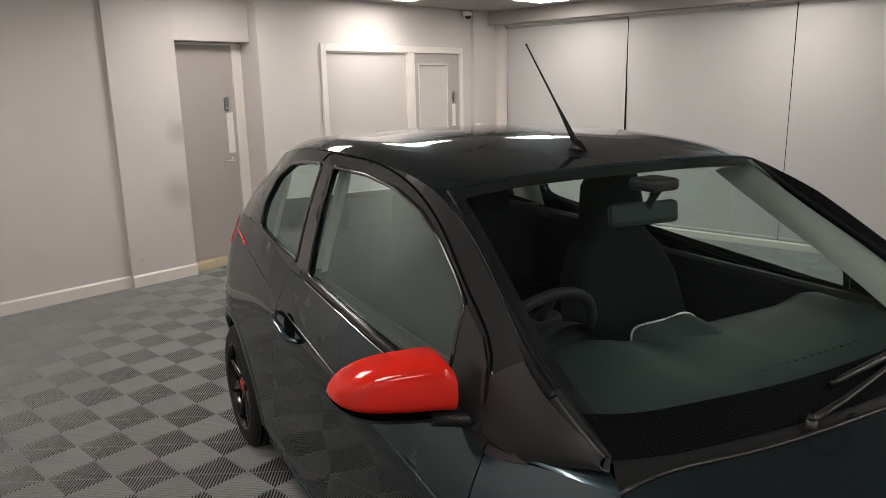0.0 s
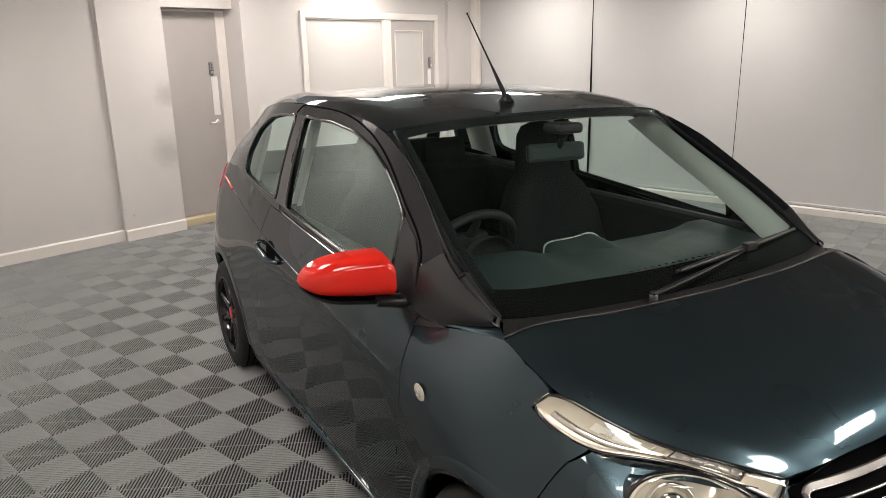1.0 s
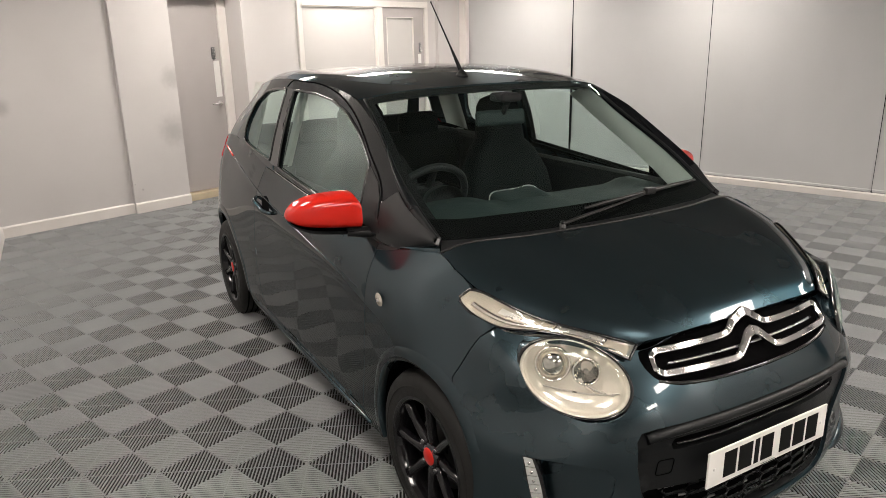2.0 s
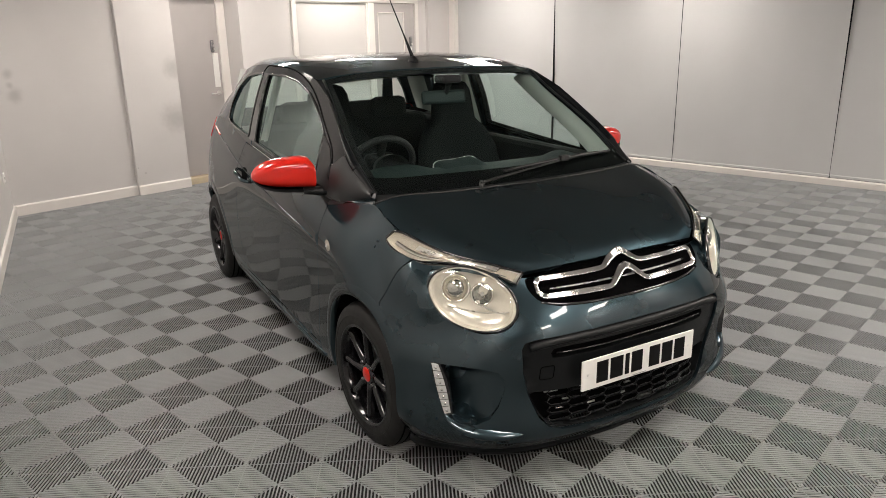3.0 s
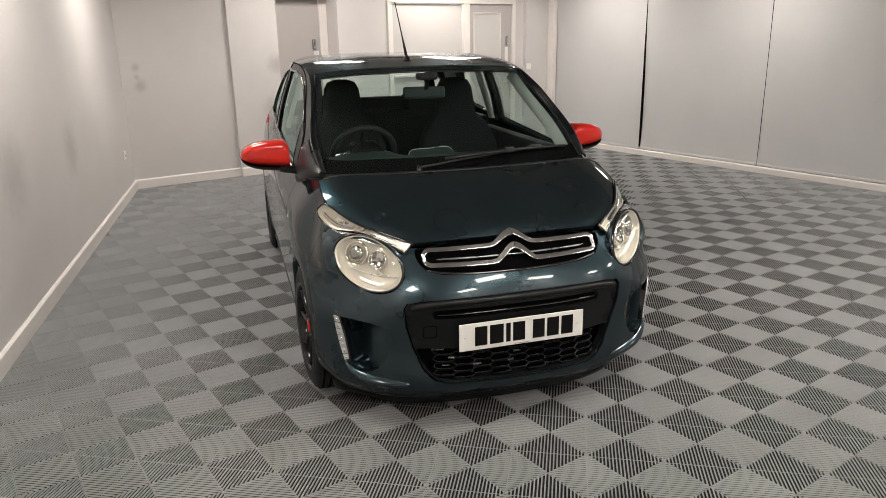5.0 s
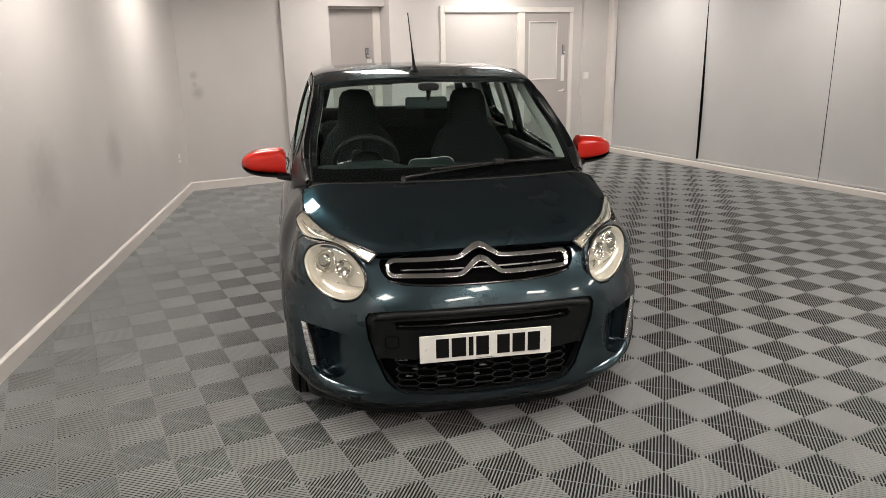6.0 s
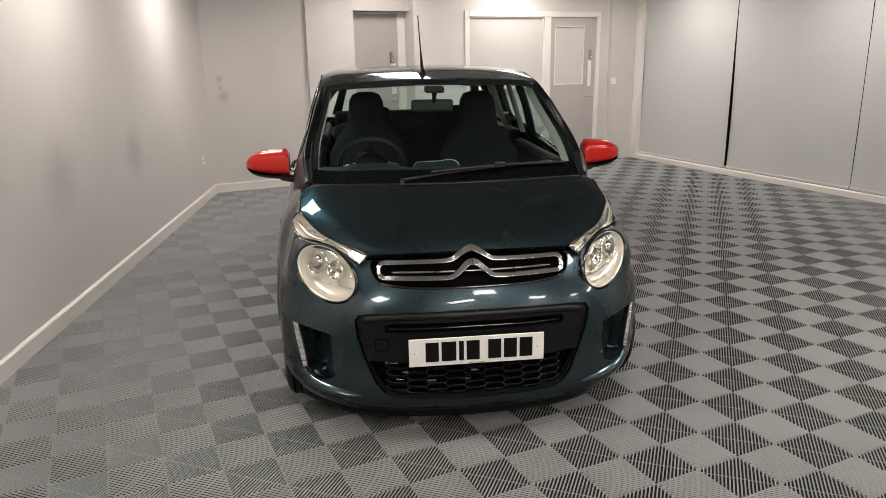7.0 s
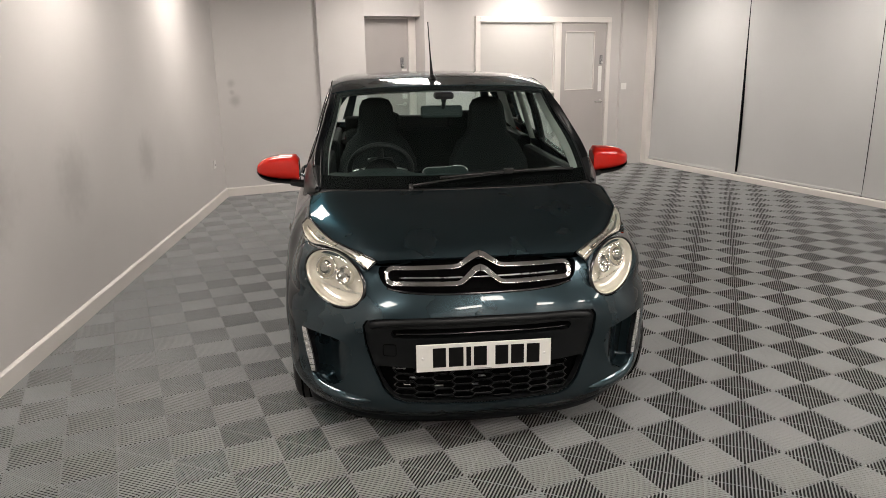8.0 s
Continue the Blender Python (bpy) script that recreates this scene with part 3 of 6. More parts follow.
def revolve(profile, sides=48, axis="x"):
    """A body of revolution round the x axis from a profile of (x, r)."""
    bm = bmesh.new()
    rings = [[bm.verts.new((x, r * math.cos(t), r * math.sin(t))) for t in np.linspace(0, 2 * math.pi, sides, endpoint=False)] for x, r in profile]
    for a, b in zip(rings, rings[1:]):
        for k in range(sides):
            bm.faces.new((a[k], a[(k + 1) % sides], b[(k + 1) % sides], b[k])).smooth = True
    bmesh.ops.recalc_face_normals(bm, faces=bm.faces[:])
    return bm


def surface_point(P, x, z, lift=0.0):
    """A point of the nose at (x, z), lifted along its normal; above the nose's edge it stands straight over it."""
    over = max(0.0, z - 0.762)
    u, v = P.locate((max(abs(x), 0.0005), -0.7, z - over), (0, 1, 0))
    p = P.at(np.array([u]), np.array([v]))[0] + P.normal(np.array([u]), np.array([v]))[0] * P.sign * lift
    return np.array((math.copysign(p[0], x) if x else 0.0, p[1] + over * 0.3, p[2] + over))

# ---- the car's body ----
car = thing("car", "dark blue-grey three-door hatchback with red mirror caps on black wheels", "car", CAR)
ARCH_F, ARCH_R = (0.015, 0.30, 0.33), (2.376, 0.295, 0.332)
LAMP_C, LAMP_A, LAMP_B = np.array((.5625, -.421, .696)), np.array((.114, .0868, .0175)), np.array((0, .034, .099))
LAMP_N = np.cross(LAMP_A, LAMP_B) / np.linalg.norm(np.cross(LAMP_A, LAMP_B))


def lamp_at(a, b, depth=0.0):
    """A point of the headlamp's face: a towards the wing, b upward, both in half widths, sunk by depth."""
    return LAMP_C + LAMP_A * a + LAMP_B * b - LAMP_N * depth


def lamp_ring(k, depth=0.0, n=48):
    return [lamp_at(k * math.cos(t), k * math.sin(t), depth) for t in np.linspace(0, 2 * math.pi, n, endpoint=False)]


LAMP_HOLE = [(p[0], min(p[2], 0.783, 0.738 + 0.28 * (p[0] - 0.41))) for p in lamp_ring(1.05)]
BLACK_PANEL = [(0.0005, 0.578), (0.25, 0.575), (0.40, 0.570), (0.445, 0.562), (0.458, 0.54), (0.45, 0.46), (0.425, 0.37), (0.388, 0.278), (0.350, 0.236), (0.305, 0.220), (0.0005, 0.209)]
GRILLE = [(0.0005, 0.652), (0.20, 0.654), (0.30, 0.660), (0.345, 0.670), (0.370, 0.687), (0.384, 0.707), (0.389, 0.727), (0.385, 0.744), (0.371, 0.757), (0.34, 0.762), (0.25, 0.766), (0.0005, 0.770)]
SCOOP = [(0.684, 0.490), (0.64, 0.489), (0.58, 0.482), (0.53, 0.466), (0.505, 0.435), (0.505, 0.39), (0.522, 0.335), (0.55, 0.292), (0.59, 0.272), (0.635, 0.276), (0.660, 0.298)]
DRL = [(0.701, 0.492), (0.680, 0.490), (0.667, 0.44), (0.656, 0.37), (0.650, 0.308), (0.671, 0.300), (0.683, 0.36), (0.694, 0.42)]

bottom_f = BODY_ROWS[0][:5] + [(.690, -.253, .144)]
ARCH_EDGE = [(-.225, .18), (-.240, .27), (-.245, .36), (-.235, .44), (-.205, .51), (-.145, .568), (-.08, .597), (0, .61), (.10, .60), (.19, .565), (.27, .50), (.32, .41), (.345, .30), (.345, .195)]
SHUT = [(0.774, -0.136, 0.637), (0.722, -0.16, 0.70), (0.685, -0.190, 0.755)]
lip_f = [(0.0005, -.574, .157), (.24, -.562, .157), (.420, -.518, .158), (.562, -.448, .162), (.662, -.356, .169), (.727, -.235, .184)]
bumper_out = near(lip_f) + side(ARCH_EDGE[1:6]) + near([tuple(p) for p in curve(SHUT, 10)]) + near([(.656, -.217, .786), (.612, -.29, .797), (.570, -.378, .797), (.48, -.42, .772), (.41, -.457, .752), (.33, -.463, .762), (.24, -.468, .768), (.12, -.473, .771), (0.0005, -.475, .772)])
panel("front_bumper", cut(LOWER, bumper_out + front(GRILLE[::-1]) + front(BLACK_PANEL), [front(LAMP_HOLE), front(SCOOP)]), PAINT, car, "blue-grey painted front bumper")
panel("lower_spoiler", cut(LOWER, near(bottom_f) + side(ARCH_EDGE[:1]) + near(lip_f[::-1]), lift=-0.002), TRIM, car, "matt black lower edge of the bumper", 0.006)
panel("bonnet", whole(HOOD), PAINT, car, "plain dark blue-grey bonnet", 0.018)
panel("roof", whole(ROOF), PAINT, car, "", 0.018)
door_line_f = [(0.412, 0.874), (0.402, 0.80), (0.398, 0.70), (0.425, 0.56), (0.455, 0.43), (0.485, 0.31), (0.495, 0.245)]
door_line_r = [(1.725, 0.245), (1.765, 0.33), (1.772, 0.47), (1.74, 0.63), (1.69, 0.79), (1.665, 0.90), (1.655, 0.984)]
fender_out = side([(-.141, .571)] + ARCH_EDGE[6:]) + side([(0.40, 0.19), (0.485, 0.19)]) + side([(y - 0.004, z) for y, z in door_line_f[::-1]]) + near([(.737, .404, .878), (.727, .35, .888), (.714, .288, .904), (.700, .23, .914), (.686, .15, .923), (.674, .085, .930), (.677, .0, .903), (.674, -.085, .874), (.690, -.075, .857), (.709, -.056, .831), (.694, -.125, .806), (.660, -.209, .787)]) + near([(x, y + 0.004, z) for x, y, z in curve(SHUT, 10)[::-1]])
pair("front_wing", cut(LOWER, fender_out), PAINT, car)
door_out = side(door_line_f + door_line_r) + near([(.741, 1.5, .978), (.744, 1.2, .957), (.743, 1.0, .943), (.742, .75, .925), (.728, .6, .918), (.712, .45, .905)])
doors = pair("door", cut(LOWER, door_out), PAINT, car)
sill_out = near([(.769, .50, .173), (.772, .75, .173), (.772, 1.2, .173), (.772, 1.65, .173), (.775, 2.0, .18)]) + side([(2.03, 0.238), (1.725, 0.238), (0.50, 0.238)])
pair("sill", cut(LOWER, sill_out), PAINT, car)
quarter_out = side([(y + 0.004, z) for y, z in door_line_r[::-1]]) + side([(1.735, 0.238), (2.035, 0.24)]) + side(circle(*ARCH_R, 190, -12, 40)) + near(BODY_ROWS[0][13:] + BODY_ROWS[6][:9:-1])
pair("rear_wing", cut(LOWER, quarter_out, step=0.03), PAINT, car)

# flared lips round the wheel openings
def flare(edge, centre, wide, proud):
    rows = []
    for y, z in edge:
        d = math.hypot(y - centre[0], z - centre[1])
        row = []
        for w, h in ((wide, 0.0), (wide * 0.86, proud * 0.55), (wide * 0.6, proud * 0.95), (wide * 0.3, proud), (0.0, proud * 0.9), (-0.004, proud * 0.2), (-0.004, -0.02)):
            yy, zz = centre[0] + (y - centre[0]) * (1 + w / d), centre[1] + (z - centre[1]) * (1 + w / d)
            a, b = LOWER.locate((0.9, yy, zz), (-1, 0, 0))
            row.append(LOWER.at(np.array([a]), np.array([b]))[0] + (h, 0, 0))
        rows.append(row)
    return rows


front_lip = flare([tuple(p) for p in curve([(*p, 0) for p in ARCH_EDGE[3:]], 44)[:, :2]], ARCH_F, 0.042, 0.0035)
rear_lip = flare(circle(*ARCH_R, 188, -6, 40), ARCH_R, 0.042, 0.0035)
for sx in (1, -1):
    for rows in (front_lip, rear_lip):
        lip = loft([[tuple(p * (sx, 1, 1)) for p in r] for r in rows])
        bmesh.ops.recalc_face_normals(lip, faces=lip.faces[:])
        part("arch_flare", lip, PAINT, car, "", True)

# near-black sheet that puts shade into the panel gaps, open at the wheels
pts, nrm, faces = whole(LOWER, -0.075)
keep = []
for f in faces:
    c = pts[list(f)].mean(0)
    if min(math.hypot(c[1] - ARCH_F[0], c[2] - ARCH_F[1]) - 0.34, math.hypot(c[1] - ARCH_R[0], c[2] - ARCH_R[1]) - 0.34) > 0 or c[0] < 0.5:
        keep.append(f)
panel("inner_body", (pts, nrm, keep), SHELL, car, "near-black sheet standing in for shade behind the body panels", 0)
part("underbody", box((-0.56, -0.35, 0.15), (0.56, 2.6, 0.34), 0.02), SHELL, car)
for y in (0.03, 2.376):
    for sx in (1, -1):
        bm = bmesh.new()
        rows = []
        for a in np.linspace(-25, 205, 24):
            c, s = math.cos(math.radians(a)), math.sin(math.radians(a))
            rows.append([(sx * x, y + 0.325 * c, 0.285 + 0.325 * s) for x in (0.42, 0.60, 0.77 if 30 < a < 140 else 0.66)])
        part("wheel_arch_liner", loft(rows), SHELL, car)

# glasshouse
DOOR_GLASS = [(0.583, 0.945), (0.580, 1.01), (0.598, 1.133), (0.661, 1.178), (0.757, 1.236), (0.886, 1.291), (1.044, 1.330), (1.225, 1.348), (1.475, 1.349), (1.488, 1.335), (1.475, 1.18), (1.478, 1.006), (1.2, 0.984), (1.0, 0.970), (0.71, 0.950)]
QUARTER_GLASS = [(1.605, 1.020), (1.588, 1.18), (1.592, 1.348), (1.76, 1.342), (1.923, 1.322), (2.055, 1.262), (2.118, 1.15), (2.112, 1.075), (2.06, 1.058), (1.851, 1.036)]
dg, qg = side(rounded([(y, z) for y, z in DOOR_GLASS], 0.015)), side(rounded([(y, z) for y, z in QUARTER_GLASS], 0.03))
pair("window_frame", cut(SIDE, near(BELT[:6] + [(.742, 1.54, .981), (.606, 1.54, 1.394)] + RAIL[6::-1]), [dg]), PILLARBLACK, car, "dark satin frame round the door window", depth=0.02)
pair("rear_pillar", cut(SIDE, near([(.742, 1.54, .981)] + BELT[6:] + RAIL[:6:-1] + [(.606, 1.54, 1.394)]), [qg]), PAINT, car, depth=0.02)
pair("side_window", cut(SIDE, dg, lift=-0.006), WINDOW, car, "tinted door window", depth=0)
pair("side_window", cut(SIDE, qg, lift=-0.006), WINDOW, car, "tinted rear side window", depth=0)
PILLAR_B = [(1.486, 1.002), (1.482, 1.18), (1.496, 1.352), (1.584, 1.352), (1.580, 1.18), (1.597, 1.010)]
pair("centre_pillar_cover", cut(SIDE, side(PILLAR_B), lift=0.002), GLOSSBLACK, car, depth=0.004)


def seam(loop2d, P, r=0.0035, mat=TRIM, name="window_seal", lift=0.001, closed=True, parent=None):
    out = []
    for sx in (1, -1):
        pts = []
        for p, way in loop2d:
            u, v = P.locate(p, way) if way else nearest_uv(P, *[P.bvh.find_nearest(Vector(p))[i] for i in (0, 2)])
            q = P.at(np.array([u]), np.array([v]))[0] + P.normal(np.array([u]), np.array([v]))[0] * P.sign * lift
            pts.append((q[0] * sx, q[1], q[2]))
        out.append(part(name, tube(pts, r, 6, closed, up=(1, 0, 0.3)), mat, parent or car))
    return out


seam(dg, SIDE, 0.007, GLOSSBLACK)
seam(qg, SIDE, 0.006, GLOSSBLACK)
belt = [(0.50, 0.917), (0.70, 0.93), (0.95, 0.947), (1.2, 0.965), (1.50, 0.990)]
seam(side([(y, z + 0.012) for y, z in belt]), SIDE, 0.009, TRIM, "waist_seal", 0.002, False)
seam(near([(.742, .55, .918), (.743, .75, .929), (.745, 1.0, .947), (.746, 1.2, .961), (.744, 1.5, .982)]), SIDE, 0.003, CHROME, "bright_strip", 0.004, False)
# door frame line above the glass
frame_line = [(0.411, 0.93), (0.431, 0.998), (0.447, 1.044), (0.49, 1.089), (0.594, 1.152), (0.743, 1.249), (0.894, 1.320), (1.06, 1.366), (1.259, 1.389), (1.481, 1.391), (1.557, 1.386), (1.60, 1.36)]
seam(side([tuple(p) for p in curve(frame_line, 40)]), SIDE, 0.0035, SHELL, "door_gap", 0.0, False)
SAIL = [(0.574, 0.95), (0.571, 1.01), (0.590, 1.128), (0.50, 1.083), (0.457, 1.04), (0.425, 0.95), (0.424, 0.925), (0.50, 0.925)]
pair("mirror_plate", cut(SIDE, side(SAIL), lift=0.003), FOOTBLACK, car, "black plastic corner plate carrying the mirror", depth=0.006)

pair("mirror_plate", cut(LOWER, near([(.739, .416, .877), (.747, .455, .888), (.747, .52, .908), (.735, .56, .918), (.720, .47, .909), (.715, .417, .906)]), lift=0.003), FOOTBLACK, car, depth=0.006)
FOOT = near(BELT[:2] + [(.714, .43, .911)]) + side([(0.428, 0.985), (0.438, 1.025)]) + near([(.664, .37, 1.072), (.672, .30, 1.03), (.660, .23, .995), RAIL[0]])
pair("pillar_foot", cut(SIDE, FOOT, lift=0.003), FOOTBLACK, car, "matt black plastic foot of the pillar", depth=0.004)
pair("pillar_foot", cut(LOWER, near([(.714, .290, .902), (.728, .35, .886), (.739, .412, .876), (.716, .414, .905), (.712, .35, .906)]), lift=0.003), FOOTBLACK, car, depth=0.008)

# windscreen with its dark printed border, cowl and pillars
panel("windscreen", whole(SCREEN, 0.0), SCREENGLASS, car, "clear windscreen with a dark printed border", 0)


def band(u0, u1, v0, v1, lift):
    ku, kv = SCREEN.ku[-1], SCREEN.kv[-1]
    n = 30
    uu, vv = np.meshgrid(np.linspace(u0, u1, n), np.linspace(v0, v1, n))
    u, v = uu.ravel() * ku, vv.ravel() * kv
    nn = SCREEN.normal(u, v) * SCREEN.sign
    tris = []
    for j in range(n - 1):
        for i in range(n - 1):
            a = j * n + i
            tris += [(a, a + 1, a + n + 1), (a, a + n + 1, a + n)]
    return SCREEN.at(u, v) + nn * lift, nn, tris


panel("screen_border", band(0, 1, 0, 0.115, -0.004), SHELL, car, "black printed band along the foot of the windscreen", 0)
panel("screen_border", band(0, 1, 0.945, 1, -0.004), GLOSSBLACK, car, "", 0)
pair("screen_border", band(0.945, 1, 0.1, 0.96, -0.004), GLOSSBLACK, car, "", 0)
seam(near([tuple(p) for p in SCREEN.at(np.full(30, SCREEN.ku[-1]), np.linspace(0, SCREEN.kv[-1], 30))]), SCREEN, 0.006, TRIM, "screen_seal", 0.0, False)
edge = SCREEN.at(np.full(24, SCREEN.ku[-1] * 0.995), np.linspace(0.0, 1, 24) * SCREEN.kv[-1])
covers = [SIDE.bvh, LOWER.bvh]
rail = curve(RAIL[:4] + [(.593, .88, 1.348)], 24)
for sx in (1, -1):
    for nm, mt, a, b in (("pillar_foot", FOOTBLACK, 0, 4), ("windscreen_pillar", PILLARBLACK, 4, 24)):
        rows = []
        for k in range(a, min(b + 1, 24)):
            e, r = edge[k], rail[k]
            out = np.array((0.5, -0.45, 0.75))
            out = out / np.linalg.norm(out)
            rows.append([tuple(np.array((sx, 1, 1)) * (e + (r - e) * t + out * 0.020 * math.sin(math.pi * t) * min(1, (23 - k) / 7, (k + 1) / 5))) for t in np.linspace(0, 1, 10)])
        bm = loft(rows)
        bmesh.ops.recalc_face_normals(bm, faces=bm.faces[:])
        if sx > 0:
            covers.append(BVHTree.FromBMesh(bm))
        part(nm, bm, mt, car)
    # painted top of the wing running in under the pillar's foot
    inner_e, outer_e = curve([(.712, .30, .9035), (.677, .225, .921), (.640, .152, .9365)], 14), curve([(.712, .30, .9045), (.693, .19, .919), (.673, .087, .9305)], 14)
    top = loft([[tuple(np.array((sx, 1, 1)) * (o + (i - o) * t + (0, 0, 0.004 * math.sin(math.pi * t)))) for t in np.linspace(0, 1.0, 6)] for i, o in zip(inner_e, outer_e)])
    bmesh.ops.recalc_face_normals(top, faces=top.faces[:])
    part("wing_top", top, PAINT, car, "", True)
    # joint lines of the foot's mouldings
    away = Vector((0.62, -0.5, 0.6)).normalized()
    for line, mt in ((((.648, .288, 1.022), (.672, .305, 1.010), (.697, .33, .985), (.709, .350, .968)), SHELL), (((.697, .447, 1.035), (.702, .405, 1.0), (.707, .36, .955), (.713, .295, .905)), SATIN)):
        joint = []
        for p in curve(line, 20):
            found = [q.ray_cast(Vector(p) + away * 0.15, -away)[0] for q in covers]
            found = [q for q in found if q]
            q = max(found, key=lambda q: q.dot(away)) if found else Vector(p)
            joint.append((q.x * sx, q.y, q.z))
        part("moulding_joint", tube(joint, 0.0022, 6), mt, car)
hr = HOOD.at(np.linspace(0, HOOD.ku[-1], 24), np.full(24, HOOD.kv[-1]))
sr = SCREEN.at(np.linspace(0, SCREEN.ku[-1], 24), np.zeros(24))
bm = bmesh.new()
for sx in (1, -1):
    rows = [[(sx * p[0], p[1], p[2]) for p in (h + (0, .004, -.012), h * .6 + s * .4 + (0, 0, -.016), s + (0, -.01, -.006), s + (0, .01, -.004))] for h, s in zip(hr, sr)]
    b2 = loft(rows)
    bmesh.ops.recalc_face_normals(b2, faces=b2.faces[:])
    bm = joined(bm, b2)
part("cowl", bm, FOOTBLACK, car, "black plastic cowl below the windscreen")

# rear glass and tailgate
rear_top = [(0, 2.47, 1.352), (.25, 2.465, 1.348), (.42, 2.45, 1.33), (.52, 2.43, 1.28)]
rear_low = [(0, 2.70, 1.06), (.3, 2.685, 1.06), (.5, 2.65, 1.06), (.60, 2.60, 1.06)]
bm, bm2 = bmesh.new(), bmesh.new()
for sx in (1, -1):
    t, l = curve(rear_top, 16), curve(rear_low, 16)
    flip = np.array((sx, 1, 1))
    bm = joined(bm, loft([[tuple(flip * (a + (b - a) * k)) for k in np.linspace(0.08, 0.94, 8)] for a, b in zip(t[:14], l[:14])]))
    bm2 = joined(bm2, loft([[tuple(flip * (a + (b - a) * k)) for k in (0, 0.08)] for a, b in zip(t, l)]), loft([[tuple(flip * (a + (b - a) * k)) for k in np.linspace(0, 1, 8)] for a, b in zip(t[13:], l[13:])]))
part("rear_window", bm, WINDOW, car, "tinted tailgate window")
part("tailgate", bm2, PAINT, car)

# ---- the car's lamps, grille and plate ----
hole = []
for x, z in LAMP_HOLE:
    u, v = LOWER.locate((x, -0.7, z), (0, 1, 0))
    hole.append(LOWER.at(np.array([u]), np.array([v]))[0])


def bowl_ring(k, depth, n=48):
    """A ring of the reflector, shallower towards its top."""
    return [lamp_at(k * math.cos(t), k * math.sin(t), depth * (1 - 0.55 * max(0, k * math.sin(t)))) for t in np.linspace(0, 2 * math.pi, n, endpoint=False)]


def turned(rings, sx):
    bm = loft([[(p[0] * sx, p[1], p[2]) for p in list(r) + [r[0]]] for r in rings])
    bmesh.ops.remove_doubles(bm, verts=bm.verts[:], dist=1e-5)
    bmesh.ops.recalc_face_normals(bm, faces=bm.faces[:])
    return bm


for sx in (1, -1):
    lamp = part("headlamp", turned([lamp_ring(1.0, 0.006), lamp_ring(1.01, -0.004), lamp_ring(1.05, -0.004), lamp_ring(1.07, 0.006)], sx), GLOSSBLACK, car, "round headlamp with a pale reflector behind clear glass", True)
    part("surround", turned([lamp_ring(1.06, 0.004), [p + (q - p) * 0.5 + LAMP_N * 0.002 for p, q in zip(lamp_ring(1.075, 0.006), hole)], [q - LAMP_N * 0.002 for q in hole], [q - LAMP_N * 0.02 for q in hole]], sx), PAINT, lamp, "", True)
    part("bezel", turned([lamp_ring(1.0, 0.002), lamp_ring(0.975, 0.0), lamp_ring(0.93, 0.007), lamp_ring(0.92, 0.016)], sx), BOWL, lamp, "", True)
    part("reflector", turned([bowl_ring(0.945, 0.006), bowl_ring(0.92, 0.022), bowl_ring(0.86, 0.034), bowl_ring(0.65, 0.042), bowl_ring(0.35, 0.045), bowl_ring(0.02, 0.045)], sx), BOWL, lamp, "pale silvered reflector", True)
    part("cover", turned([lamp_ring(1.0, 0.001), lamp_ring(0.93, -0.005), lamp_ring(0.8, -0.010), lamp_ring(0.55, -0.015), lamp_ring(0.3, -0.018), lamp_ring(0.02, -0.019)], sx), LAMPGLASS, lamp, "clear lamp glass", True)
    across = LAMP_A / np.linalg.norm(LAMP_A)
    upward = np.cross(LAMP_N, across)
    face = Matrix([[w * LAMP_N[i], w * across[i], w * upward[i], 0] for i, w in enumerate((sx, 1, 1))] + [[0, 0, 0, 1]])
    # projector, its round mask, and the bulb's own bowl
    for (a, b, r, nm) in ((0.36, 0.28, 0.045, "projector"), (-0.25, 0.20, 0.035, "bulb_bowl")):
        c = lamp_at(a, b, 0.024)
        m = Matrix.Translation((c[0] * sx, c[1], c[2])) @ face
        ring = revolve([(-0.02, r * 1.12), (0.006, r * 1.10), (0.012, r * 1.02), (0.008, r * 0.92), (-0.002, r * 0.86)], 36)
        ring.transform(m)
        part(nm, ring, CHROME, lamp, "bright ring", True)
        if nm == "projector":
            inner = revolve([(-0.002, r * 0.88), (-0.010, r * 0.80), (0.004, r * 0.74), (0.012, r * 0.62)], 36)
            inner.transform(m)
            part("projector_mask", inner, LAMPIN, lamp, "", True)
            prof = [(0.008 + 0.016 * math.cos(q), r * 0.66 * math.sin(q)) for q in np.linspace(0.02, 1.57, 10)]
        else:
            prof = [(-0.018, 0.001), (-0.016, r * .35), (-0.010, r * .7), (0.0, r * .95)]
        ball = revolve(prof, 32)
        ball.transform(m)
        part("lens" if nm == "projector" else "bulb_reflector", ball, PROJ if nm == "projector" else CHROME, lamp, "", True)
    c = lamp_at(-0.25, 0.20, 0.03)
    bulb = tube([(-0.012, 0, 0), (0.012, 0, 0)], 0.007, 12)
    bulb.transform(Matrix.Translation((c[0] * sx, c[1], c[2])) @ face)
    part("bulb", bulb, PROJ, lamp)
    fin = loft([[tuple(lamp_at(a + o, b, dp) * (sx, 1, 1)) for o, dp in ((-0.03, 0.040), (0.0, 0.018), (0.05, 0.040))] for a, b in ((-0.12, -0.02), (-0.16, -0.15), (-0.22, -0.26), (-0.32, -0.34))])
    for line in (((0.62, -0.36), (0.1, -0.42), (-0.4, -0.40), (-0.80, -0.28)), ((-0.06, -0.06), (-0.22, -0.20), (-0.48, -0.34), (-0.70, -0.36))):
        step = [lamp_at(a, b, 0.036 - 0.012 * a * a) * (sx, 1, 1) for a, b, _ in curve([(a, b, 0) for a, b in line], 14)]
        part("reflector_step", tube(step, 0.0022, 6), SATIN, lamp)
